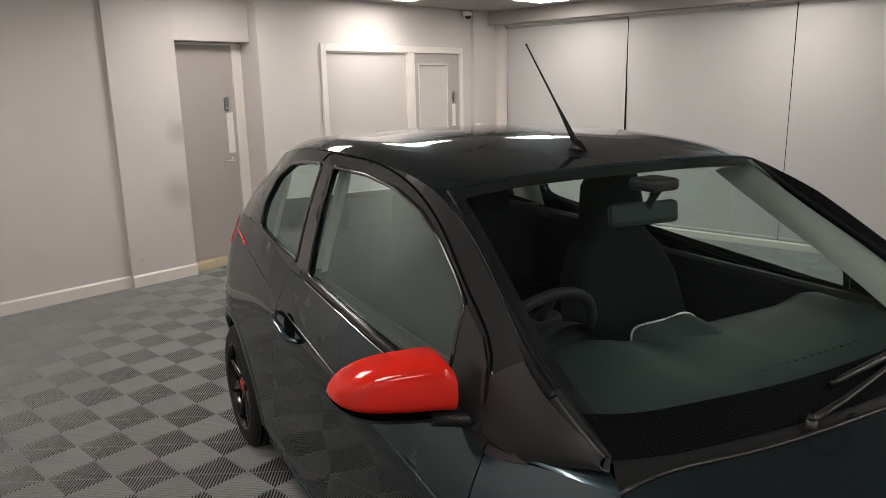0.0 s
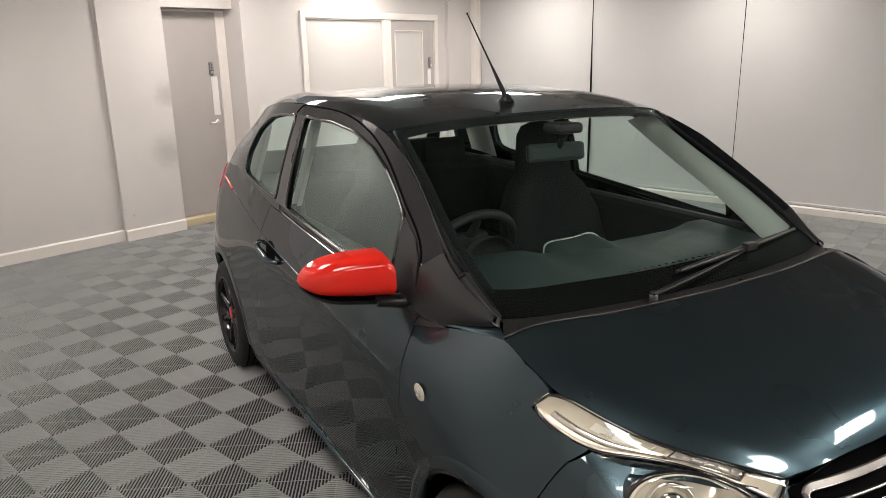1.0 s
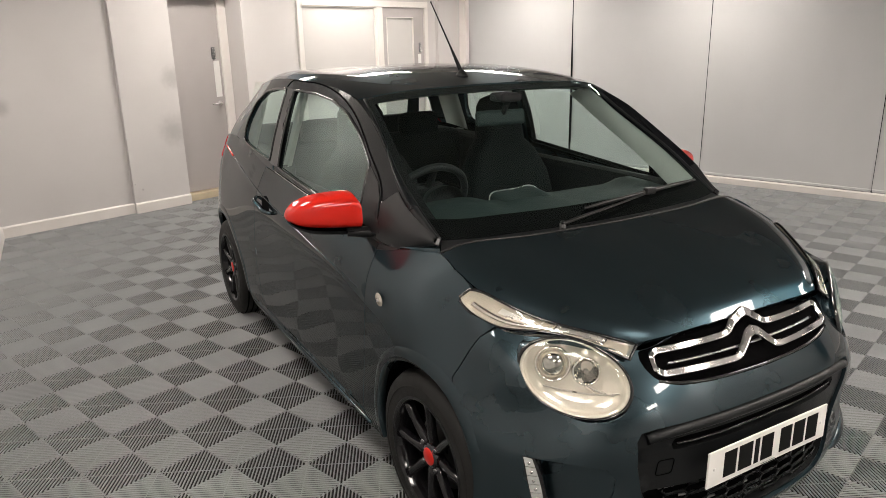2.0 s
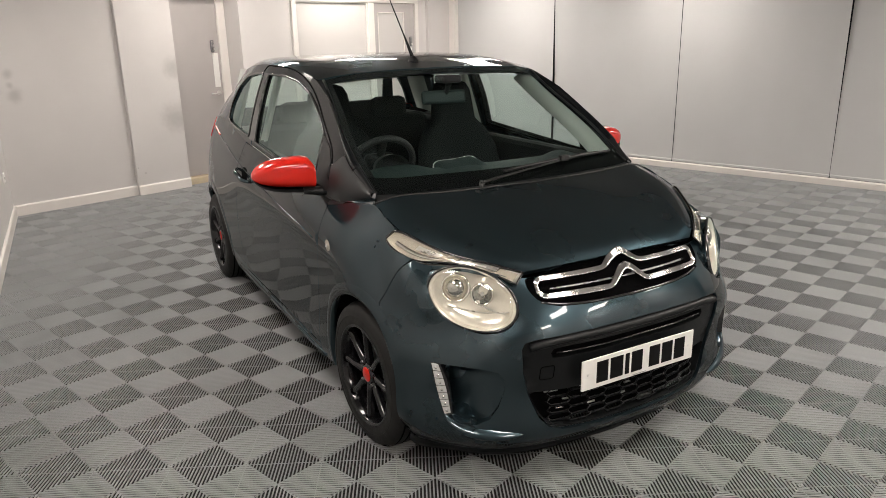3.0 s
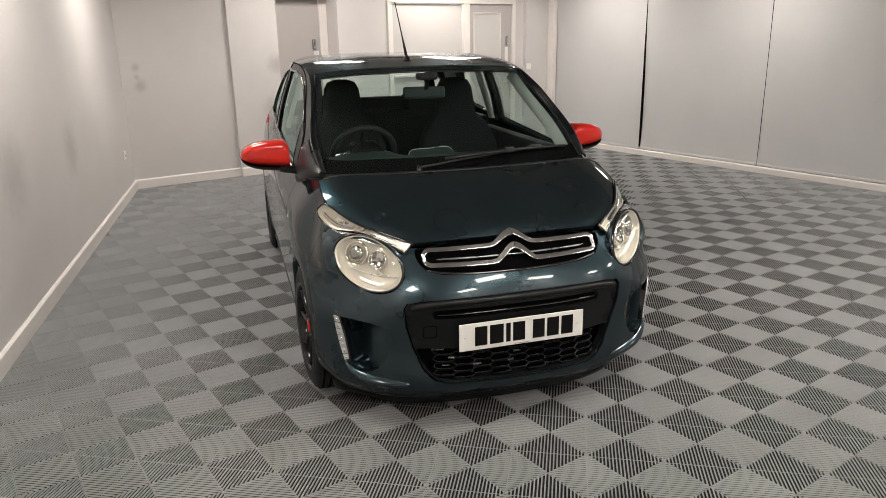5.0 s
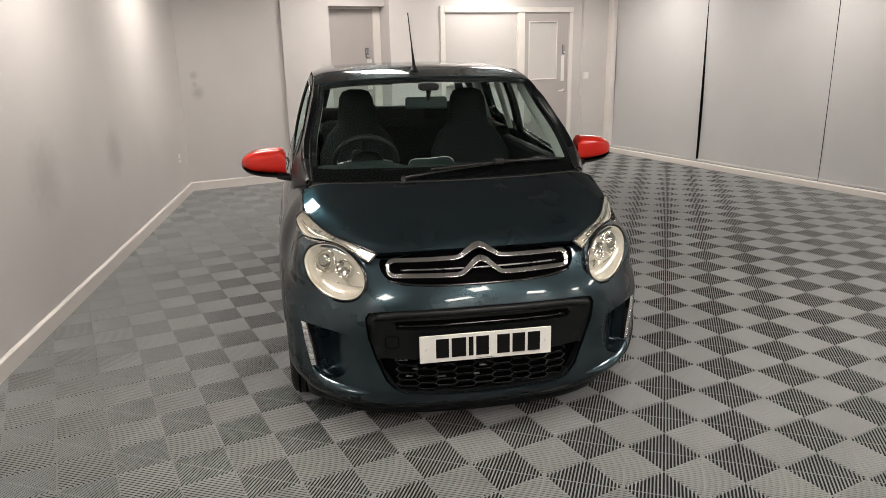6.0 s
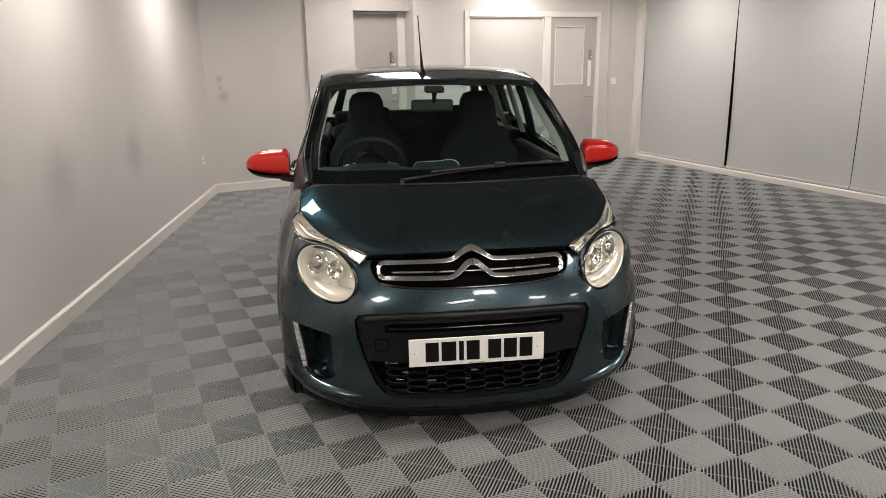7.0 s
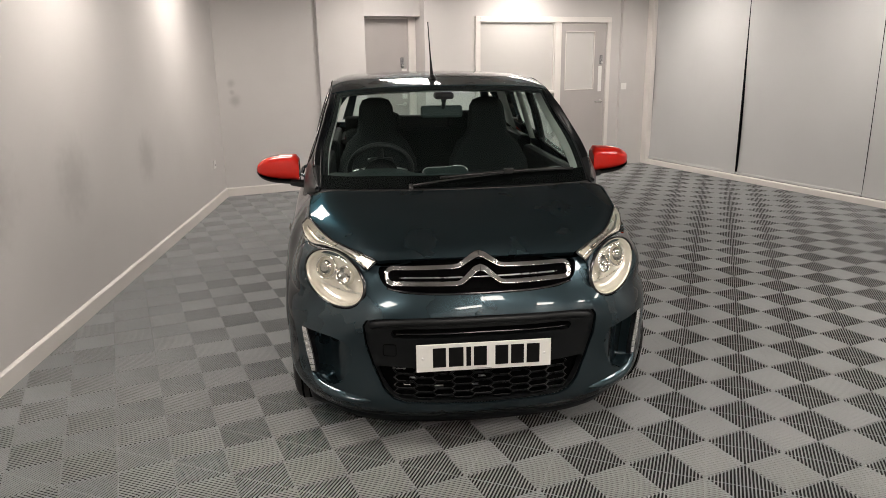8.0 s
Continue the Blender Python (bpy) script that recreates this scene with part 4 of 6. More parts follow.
    part("reflector_fin", fin, BOWL, lamp, "", True)

# lamp strips above, along the bonnet's edge
up_s = curve([(.393, -.467, .769), (.477, -.392, .794), (.572, -.285, .819), (.644, -.155, .858), (.671, -.098, .877)], 40)
lo_s = curve([(.427, -.478, .737), (.485, -.420, .768), (.545, -.358, .789), (.606, -.283, .792), (.657, -.211, .787), (.692, -.125, .806), (.708, -.060, .833)], 40)
for k, w in ((36, 0.03), (37, 0.09), (38, 0.20), (39, 0.45)):
    mid = (up_s[k] + lo_s[k]) / 2
    up_s[k] += (mid - up_s[k]) * w
    lo_s[k] += (mid - lo_s[k]) * w
for sx in (1, -1):
    f = np.array((sx, 1, 1))
    out = np.array((0.45, -0.55, 0.70))
    deep = lambda t, k: 0.010 * math.sin(math.pi * t) ** 0.6 * min(1, k / 6, (39 - k) / 3)
    tray = [[tuple(f * (u + (l - u) * t + out * (0.0015 - deep(t, k)))) for t in np.linspace(0, 1, 9)] for k, (u, l) in enumerate(zip(up_s, lo_s))]
    base = loft(tray[17:])
    bmesh.ops.recalc_face_normals(base, faces=base.faces[:])
    strip = part("lamp_strip", base, LAMPIN, car, "slim pale lamp strip above the headlamp", True)
    base = loft(tray[:18])
    bmesh.ops.recalc_face_normals(base, faces=base.faces[:])
    part("inner_tray", base, SATIN, strip, "silvered inner half", True)
    part("divider", tube([tuple(np.array(p) + f * out * 0.003) for p in tray[17][1:8]], 0.0018, 6), GLOSSBLACK, strip)
    part("end_window", loft([[tuple(f * (up_s[k] + (lo_s[k] - up_s[k]) * t + out * 0.0015)) for t in (0.2, 0.5, 0.8)] for k in range(1, 7)]), LAMPIN, strip, "small pale window at the inner end", True)
    cover = loft([[tuple(f * (u + (l - u) * t + out * (0.004 + 0.004 * math.sin(math.pi * t)))) for t in np.linspace(0, 1, 7)] for u, l in zip(up_s, lo_s)])
    part("cover", cover, LAMPGLASS, strip, "clear lamp glass", True)
    loop = [tuple(f * (p + out * 0.003)) for p in np.r_[up_s, lo_s[::-1]]]
    part("seal", tube(loop, 0.0044, 6, True), GLOSSBLACK, strip)
    edge_l = [tuple(f * (l + (u - l) * 0.09 + out * 0.003)) for u, l in zip(up_s, lo_s)][1:39]
    part("lens_rim", tube(edge_l, 0.0035, 6), LAMPIN, strip)
    blade = loft([[tuple(f * (up_s[k] + (lo_s[k] - up_s[k]) * t + out * h)) for t, h in ((0.50, -0.006), (0.60, 0.001), (0.72, -0.006))] for k in range(2, 37)])
    part("light_guide", blade, CHROME, strip, "bright light guide", True)
    part("indicator", loft([[tuple(f * (up_s[k] + (lo_s[k] - up_s[k]) * t - out * 0.005)) for t in (0.06, 0.25, 0.42)] for k in range(22, 31)]), SATIN, strip, "ribbed silver indicator window", True)
    for k in range(6, 21, 2):
        rib = tube([tuple(f * (up_s[k] + (lo_s[k] - up_s[k]) * t + out * 0.001)) for t in (0.08, 0.45)], 0.0016, 5)
        part("rib", rib, SATIN, strip)
    # painted ledge between the strip and the bumper's top edge
    eu = np.linspace(LOWER.ku[2], LOWER.ku[4] + 0.01, 40)
    edge_b = LOWER.at(eu, np.full(40, LOWER.kv[-1]))
    rows = []
    for q in edge_b:
        j = int(np.argmin([np.linalg.norm(p - q) for p in lo_s]))
        rows.append([tuple(f * (q + (0, 0, 0.0005))), tuple(f * ((q + lo_s[j]) / 2 + (0, 0, 0.001))), tuple(f * (lo_s[j] - (0, 0, 0.001))), tuple(f * (lo_s[j] - (0, 0, 0.012)))])
    ledge = loft(rows)
    bmesh.ops.recalc_face_normals(ledge, faces=ledge.faces[:])
    part("lamp_ledge", ledge, PAINT, car, "", True)

# daytime lamps and scoops in the bumper
def sunk(x, z):
    """Depth of the scoop: nothing at its inner edge, deepest beside the lamp strip."""
    ease = lambda v: (lambda t: t * t * (3 - 2 * t))(min(1.0, max(0.0, v)))
    return 0.002 + 0.058 * ease((x - 0.497) / 0.15) * ease((0.515 - z) / 0.07)


pts, nrm, faces = cut(LOWER, front(SCOOP), step=0.012)
scoop = (pts - nrm * np.array([sunk(p[0], p[2]) for p in pts])[:, None], nrm, faces)
for sx in (1, -1):
    part("scoop", skin(bmesh.new(), scoop, sx, 0), PAINT, car)
    a, b = [], []
    for p in rounded([(x, z) for x, z in SCOOP], 0.012):
        a.append(surface_point(LOWER, p[0], p[1], -0.001) * (sx, 1, 1))
        b.append(surface_point(LOWER, p[0], p[1], -sunk(*p) - 0.002) * (sx, 1, 1))
    edge_s = loft([[tuple(p), tuple(q)] for p, q in zip(a + a[:1], b + b[:1])])
    bmesh.ops.recalc_face_normals(edge_s, faces=edge_s.faces[:])
    part("scoop_edge", edge_s, PAINT, car)
    lampb = part("daytime_lamp", skin(bmesh.new(), cut(LOWER, front(DRL), lift=0.001), sx, 0.02), GLOSSBLACK, car, "upright strip of small clear lamp cells")
    outer = curve([(0.699, 0.489, 0), (0.691, 0.42, 0), (0.6805, 0.36, 0), (0.669, 0.304, 0)], 29)
    inner = curve([(0.6850, 0.488, 0), (0.6725, 0.43, 0), (0.6615, 0.366, 0), (0.6555, 0.311, 0)], 29)
    for k in range(7):
        i, j = 4 * k, 4 * k + 4
        quad = [outer[i], (outer[i] + outer[j]) / 2, outer[j] * .88 + outer[i] * .12, inner[j] * .88 + inner[i] * .12, (inner[i] + inner[j]) / 2, inner[i]]
        cell = part("lamp_cell", skin(bmesh.new(), cut(LOWER, front([(p[0], p[1]) for p in quad]), lift=0.0045), sx, 0.004), CELLS, lampb)
        c = (outer[i] + outer[j] + inner[i] + inner[j]) / 4
        p = surface_point(LOWER, c[0], c[1], 0.0048) * (sx, 1, 1)
        dot = revolve([(0.0, 0.0048), (0.0016, 0.003), (0.002, 0.0004)], 10)
        dot.transform(Matrix.Translation(tuple(p)) @ Euler((0, 0, radians(-50 if sx > 0 else -130))).to_matrix().to_4x4())
        part("diode", dot, CHROME, cell)
# ridge sweeping inward under each scoop
for sx in (1, -1):
    rows = []
    for k, (x, z, _) in enumerate(curve([(0.672, 0.322, 0), (0.662, 0.292, 0), (0.636, 0.268, 0), (0.595, 0.253, 0), (0.55, 0.243, 0), (0.50, 0.233, 0), (0.44, 0.224, 0)], 36)):
        h = math.sin(math.pi * (k + 0.5) / 36) ** 0.55
        p = surface_point(LOWER, x, z)
        n = surface_point(LOWER, x, z, 0.01) - p
        n = np.array((n[0], n[1], 0)) / np.hypot(n[0], n[1])
        rows.append([tuple((p + n * (o * h - 0.004) + np.array((0, 0, dz * h))) * (sx, 1, 1)) for o, dz in ((-0.034, 0.020), (-0.016, 0.019), (-0.002, 0.014), (0.009, 0.006), (0.018, -0.004), (0.022, -0.013), (0.019, -0.023), (0.006, -0.034), (-0.012, -0.044), (-0.03, -0.047))])
    ridge = loft(rows)
    bmesh.ops.recalc_face_normals(ridge, faces=ridge.faces[:])
    part("lip", ridge, PAINT, car, "", True)
# Added black skirt that stands in for the shade under the bumper.
skirt_edge = curve(BODY_ROWS[0][:6] + [(.70, -.20, .16)], 40)
for sx in (1, -1):
    part("air_dam", loft([[tuple((p + o) * (sx, 1, 1)) for o in ((-0.006, 0.008, 0.006), (-0.010, 0.014, -0.016), (-0.012, 0.022, -0.036), (-0.02, 0.055, -0.036))] for p in skirt_edge]), TRIM, car, "", True)

# black lower panel with slot, plate mount and honeycomb
SLOT = [(0.0, 0.530), (0.30, 0.530), (0.345, 0.527), (0.355, 0.512), (0.345, 0.492), (0.31, 0.489), (0.0, 0.489)]
COMB = [(0.0, 0.362), (0.28, 0.362), (0.40, 0.368), (0.415, 0.362), (0.397, 0.315), (0.362, 0.260), (0.328, 0.238), (0.29, 0.228), (0.0, 0.219)]
BPOUT = front([(0.0, 0.574)] + [(x - 0.004, z - 0.003 if z > 0.5 else z + 0.003) for x, z in BLACK_PANEL[1:-1]] + [(0.0, 0.213)])
lower_grille = panel("lower_grille", cut(LOWER, BPOUT, [front(SLOT), front(COMB)], lift=-0.010, step=0.03), TRIM, car, "matt black plastic panel with a honeycomb mesh", 0.03)
# Near-black sheets in place of the shade behind the slot and the mesh.
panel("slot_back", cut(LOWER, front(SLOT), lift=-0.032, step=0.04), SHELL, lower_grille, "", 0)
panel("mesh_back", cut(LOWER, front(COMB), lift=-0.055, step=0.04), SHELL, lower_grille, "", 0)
part("slot_bar", tube([surface_point(LOWER, x, 0.507, -0.016) for x in np.linspace(-0.335, 0.335, 25)], 0.006, 8, flat=0.7), GLOSSBLACK, lower_grille)
part("panel_brow", tube([surface_point(LOWER, x, 0.560 - 0.02 * abs(x / 0.44) ** 6, -0.009) for x in np.linspace(-0.43, 0.43, 31)], 0.019, 14, flat=0.8), TRIM, lower_grille)
tow = [(-0.385, 0.462), (-0.335, 0.462), (-0.335, 0.412), (-0.385, 0.412)]
part("tow_cover", tube([surface_point(LOWER, x, z, -0.0095) for x, z in rounded(tow, 0.01)], 0.0016, 6, True), SHELL, lower_grille)
# honeycomb of long cells
HEX = [(-0.046, 0), (-0.030, 0.0145), (0.030, 0.0145), (0.046, 0), (0.030, -0.0145), (-0.030, -0.0145)]
for c in range(-5, 6):
    for r in range(5):
        cx, cz = c * 0.076, 0.347 - r * 0.029 - (0.0145 if c % 2 else 0)
        if abs(cx) > 0.375 - max(0, r - 0.5) * 0.026 or cz < 0.232:
            continue
        pts = [surface_point(LOWER, cx + a if abs(cx + a) > 1e-4 else 1e-4, cz + b, -0.024) for a, b in HEX]
        part("mesh_cell", tube(pts, 0.0036, 6, True, flat=1.5), MESHBLACK, lower_grille)
# Satin bars added as glints along the lower edges of the mesh cells.
for cx, cz, w in ((-0.33, 0.352, 0.05), (-0.26, 0.318, 0.06), (-0.19, 0.352, 0.06), (-0.185, 0.286, 0.06), (-0.05, 0.352, 0.06), (0.0, 0.318, 0.03), (-0.045, 0.286, 0.06), (-0.30, 0.29, 0.03)):
    part("cooler_edge", tube([surface_point(LOWER, cx + k, cz, -0.030) for k in (-w / 2, 0.0001, w / 2)], 0.0040, 6), SATIN, lower_grille, "satin bar standing in for a glint on the mesh")

# number plate: blank bars in place of characters
plate = part("number_plate", box((-0.26, -0.626, 0.3665), (0.26, -0.620, 0.4775), 0.002), PLATE_W, car, "white number plate with plain black bars")
PX = -0.197
for w, gap in ((0.05, 0.011), (0.056, 0.011), (0.018, 0.011), (0.05, 0.033), (0.05, 0.011), (0.05, 0.011), (0.05, 0)):
    part("plate_bar", box((PX, -0.6275, 0.384), (PX + w, -0.6258, 0.462), 0.0), PLATE_B, plate)
    PX += w + gap
part("plate_bar", box((-0.035, -0.6272, 0.371), (0.03, -0.6258, 0.3735)), SATIN, plate)
for x in (-0.235, 0.235):
    screw = revolve([(-0.628, 0.0005), (-0.6278, 0.004), (-0.6262, 0.0055)], 12)
    screw.transform(Matrix.Translation((x, 0, 0.422)) @ Matrix(((0, -1, 0, 0), (1, 0, 0, 0), (0, 0, 1, 0), (0, 0, 0, 1))))
    part("screw_cap", screw, PLASTIC_W, plate)

# upper grille with two bright bars rising to points at the middle
grille = panel("grille", cut(LOWER, front(GRILLE), lift=-0.024), SHELL, car, "gloss black grille with two chrome bars", 0)
wall_a = [surface_point(LOWER, x, z, 0.001) for x, z in rounded(GRILLE, 0.01)]
wall_b = [surface_point(LOWER, x, z, -0.02) for x, z in rounded(GRILLE, 0.01)]
for sx in (1, -1):
    part("grille_edge", loft([[tuple(p * (sx, 1, 1)), tuple(q * (sx, 1, 1))] for p, q in zip(wall_a, wall_b) if p[0] > 0.01]), GLOSSBLACK, grille)
def bent(points, r=0.012, steps=5):
    """An open line of points with its corners rounded."""
    pts = [np.array(p, float) for p in points]
    out = [pts[0]]
    for a, b, c in zip(pts, pts[1:], pts[2:]):
        la, lc = np.linalg.norm(a - b), np.linalg.norm(c - b)
        k = min(r, la * 0.45, lc * 0.45)
        p, q = b + (a - b) / la * k, b + (c - b) / lc * k
        out += [(1 - t) ** 2 * p + 2 * t * (1 - t) * b + t * t * q for t in np.linspace(0, 1, steps)]
    out.append(pts[-1])
    full = []
    for a, b in zip(out, out[1:]):
        n = max(1, int(np.linalg.norm(b - a) / 0.02))
        full += [a + (b - a) * t for t in np.arange(n) / n]
    return full + [out[-1]]


BAR = bent([(0.0, 0.778), (0.018, 0.774), (0.076, 0.746), (0.100, 0.743), (0.338, 0.740), (0.354, 0.732), (0.356, 0.700), (0.340, 0.691), (0.100, 0.689), (0.076, 0.692), (0.018, 0.730), (0.0, 0.733)], 0.015, 9)
rowp = [surface_point(LOWER, x if x else 1e-4, z, 0.004 + 0.012 * max(0, 1 - x / 0.07)) for x, z in BAR]
wide = [0.0083 + 0.0046 * max(0, 1 - abs(x) / 0.085) for x, z in BAR]


def bar_section(points, widths):
    """A bar with a broad facet that leans up and back, and a narrow rounded ridge along its lower edge."""
    pts = [Vector(p) for p in points]
    n = len(pts)
    bm = bmesh.new()
    rings = []
    for i, p in enumerate(pts):
        d = pts[min(i + 1, n - 1)] - pts[max(i - 1, 0)]
        d.y = 0
        if i in (0, n - 1):
            d.z = 0
        d.normalize()
        side = Vector((-d.z, 0, d.x))
        c = -0.66 * max(-1, min(1, d.x * 1.6))
        shape = [(1, -0.9), (1, -0.30), (c + 0.24, 0.46), (c + 0.12, 0.62), (c - 0.12, 0.62), (c - 0.24, 0.46), (-1, -0.30), (-1, -0.9)]
        rings.append([bm.verts.new(p + (side * q + Vector((0, -o, 0))) * widths[i]) for q, o in shape])
    for r, s in zip(rings, rings[1:]):
        for k in range(7):
            bm.faces.new((r[k], r[k + 1], s[k + 1], s[k])).smooth = True
    for e in bm.edges:
        if any(e.verts[0] in r and e.verts[1] in s for r, s in zip(rings, rings[1:])):
            k = next(r.index(v) for v in e.verts[:1] for r in rings if v in r)
            e.smooth = k not in (1, 2, 5, 6)
    bmesh.ops.recalc_face_normals(bm, faces=bm.faces[:])
    return bm


bm = joined(bar_section(rowp, wide), mirrored(bar_section(rowp, wide)))
bmesh.ops.remove_doubles(bm, verts=bm.verts[:], dist=4e-4)
part("chrome_bar", bm, BARS, grille, "polished chrome double bar")
for z, w in ((0.714, 0.31),):
    part("inner_bar", tube([surface_point(LOWER, x if abs(x) > 1e-4 else 1e-4, z, -0.008) for x in np.linspace(-w, w, 21)], 0.0045, 8, flat=0.7), SATIN, grille, "thin satin inner bar")
part("grille_lip", tube([surface_point(LOWER, x if abs(x) > 1e-4 else 1e-4, 0.657 + 0.02 * abs(x / 0.36) ** 4, -0.004) for x in np.linspace(-0.36, 0.36, 31)], 0.006, 8), GLOSSBLACK, grille)

# ---- wheels ----
def wheel(name_m, steer=0.0, outer=1):
    """A black alloy wheel with its tyre; its axle lies along x, the outer face towards +x or -x."""
    root = part("wheel", revolve([(-0.076, 0.195), (-0.079, 0.22), (-0.076, 0.25), (-0.064, 0.273), (-0.04, 0.2835), (0.0, 0.286), (0.04, 0.2835), (0.064, 0.273), (0.076, 0.25), (0.079, 0.22), (0.076, 0.195)], 64), RUBBER, car, "black rubber tyre on a black alloy rim")
    s = outer
    rimm = revolve([(s * 0.078, 0.200), (s * 0.080, 0.193), (s * 0.072, 0.186), (s * 0.045, 0.180), (-s * 0.02, 0.172), (-s * 0.075, 0.185), (-s * 0.078, 0.20)], 64)
    part("rim", rimm, RIM, root)
    part("brake_disc", revolve([(s * 0.0, 0.02), (s * 0.0, 0.125), (-s * 0.012, 0.125), (-s * 0.012, 0.02)], 40), DISC, root)
    part("wheel_back", revolve([(-s * 0.03, 0.01), (-s * 0.03, 0.175)], 40), SHELL, root)
    for k in range(8):
        a = 2 * math.pi * k / 8
        sp = bmesh.new()
        rows = []
        for r, w, x in ((0.030, 0.019, 0.050), (0.07, 0.015, 0.056), (0.12, 0.012, 0.060), (0.165, 0.014, 0.062), (0.186, 0.021, 0.066)):
            sec = []
            for (dw, dx) in ((-1, -0.022), (-1, -0.004), (-0.55, 0.004), (0.55, 0.004), (1, -0.004), (1, -0.022)):
                sec.append((s * (x + dx), r * math.cos(a) - dw * w * math.sin(a), r * math.sin(a) + dw * w * math.cos(a)))
            rows.append(sec)
        sp = loft(rows, True)
        bmesh.ops.recalc_face_normals(sp, faces=sp.faces[:])
        part("spoke", sp, RIM, root)
    part("hub", revolve([(s * 0.03, 0.045), (s * 0.055, 0.043), (s * 0.060, 0.034), (s * 0.061, 0.001)], 32), GLOSSBLACK, root)
    part("centre_cap", revolve([(s * 0.055, 0.029), (s * 0.0625, 0.029), (s * 0.064, 0.026), (s * 0.0645, 0.001)], 28), RED, root, "red centre cap")
    for k in range(4):
        a = 2 * math.pi * (k + 0.5) / 4
        nut = revolve([(s * 0.05, 0.009), (s * 0.064, 0.009), (s * 0.066, 0.001)], 8)
        nut.transform(Matrix.Translation((0, 0.050 * math.cos(a), 0.050 * math.sin(a))))
        part("wheel_nut", nut, GLOSSBLACK, root)
    # Raised near-black bands take the place of shade in the tread's grooves.
    for x in (-0.045, -0.015, 0.015, 0.045):
        rr = 0.2858 if abs(x) < 0.03 else 0.2842
        part("tread_shade_band", revolve([(x - 0.004, rr), (x - 0.003, rr + 0.0006), (x + 0.003, rr + 0.0006), (x + 0.004, rr)], 64), SHELL, root)
    part("sidewall_ridge", revolve([(s * 0.0785, 0.232), (s * 0.0805, 0.2345), (s * 0.0785, 0.237)], 64), RUBBER, root)
    root.matrix_basis = name_m @ pose(0, 0, 0, 0, 0, steer)
    return root


wheel(pose(-0.706, 0.031, 0.2865), 3.5, -1)
wheel(pose(0.703, 0.031, 0.2865), 3.5, 1)
wheel(pose(-0.728, 2.395, 0.2865, 20), 0.0, -1)
wheel(pose(0.728, 2.395, 0.2865, 20), 0.0, 1)

# ---- mirrors ----
def mirror(sx):
    rows, low = [], []
    for t in 1 - (1 - np.linspace(0, 1, 26)) ** 2:
        x = 0.757 + (0.984 - 0.757) * t
        tip = max(0.0, 1 - max(0, (t - 0.22) / 0.78) ** 3.2) ** 0.5
        end = max(0.0, 1 - max(0, (t - 0.40) / 0.60) ** 5) ** 0.5
        head = max(0.0, 1 - max(0, (0.06 - t) / 0.06) ** 2) ** 0.5
        k = max(tip * (0.80 + 0.2 * head), 0.02)
        bot = 0.931 + 0.010 * t + 0.036 * (1 - tip)
        top = bot + (0.130 - 0.020 * t) * k
        yc, dy = 0.530 + 0.070 * t, 0.072 * (0.06 + 0.94 * end)
        sec, sec2 = [], []
        for a in np.linspace(0, math.pi, 14):
            c, s_ = math.cos(a), math.sin(a)
            e = lambda v, p: math.copysign(abs(v) ** p, v)
            sec.append((sx * x, yc - dy * e(s_, 0.58) * 1.15 + 0.03, bot + (top - bot) * (1 - e(c, 0.66)) / 2))
        rows.append(sec)
        low.append([(sx * x, yc + 0.03 - dy * 1.1 * u, bot - 0.020 * k * (1 - abs(2 * u - 1.0) ** 2.5) - 0.001) for u in np.linspace(0, 1, 8)])
    for r in rows:
        r.append((r[-1][0], r[-1][1] + 0.006, r[-1][2]))
    cap = loft(rows)
    bmesh.ops.recalc_face_normals(cap, faces=cap.faces[:])
    root = part("door_mirror", cap, RED, car, "door mirror with a glossy red cap", True)
    base = loft(low)
    bmesh.ops.recalc_face_normals(base, faces=base.faces[:])
    part("mirror_base", base, TRIM, root, "black plastic underside", True)
    back = loft([[(r[0][0], r[0][1] + 0.004, r[0][2]), (r[7][0], r[0][1] + 0.012, r[7][2]), (r[13][0], r[0][1] + 0.004, r[13][2])] for r in rows])
    part("mirror_back", back, TRIM, root, "", True)
    part("mirror_face", loft([[(r[0][0] * 1.0, r[0][1] + 0.013, r[0][2] + 0.012), (r[13][0], r[0][1] + 0.013, max(r[13][2] - 0.012, r[0][2] + 0.013))] for r in rows[2:20]]), MIRRORGLASS, root, "mirror glass")
    end = bmesh.new()
    end.faces.new([end.verts.new(p) for p in rows[0]])
    part("cap_end", end, RED, root)
    arm = tube([(sx * 0.80, 0.520, 0.922), (sx * 0.755, 0.508, 0.918), (sx * 0.722, 0.495, 0.917), (sx * 0.69, 0.480, 0.918)], [0.016, 0.019, 0.022, 0.026], 12, flat=1.4, up=(0, 1, 0))
    part("mirror_arm", arm, TRIM, root)


mirror(1)
mirror(-1)

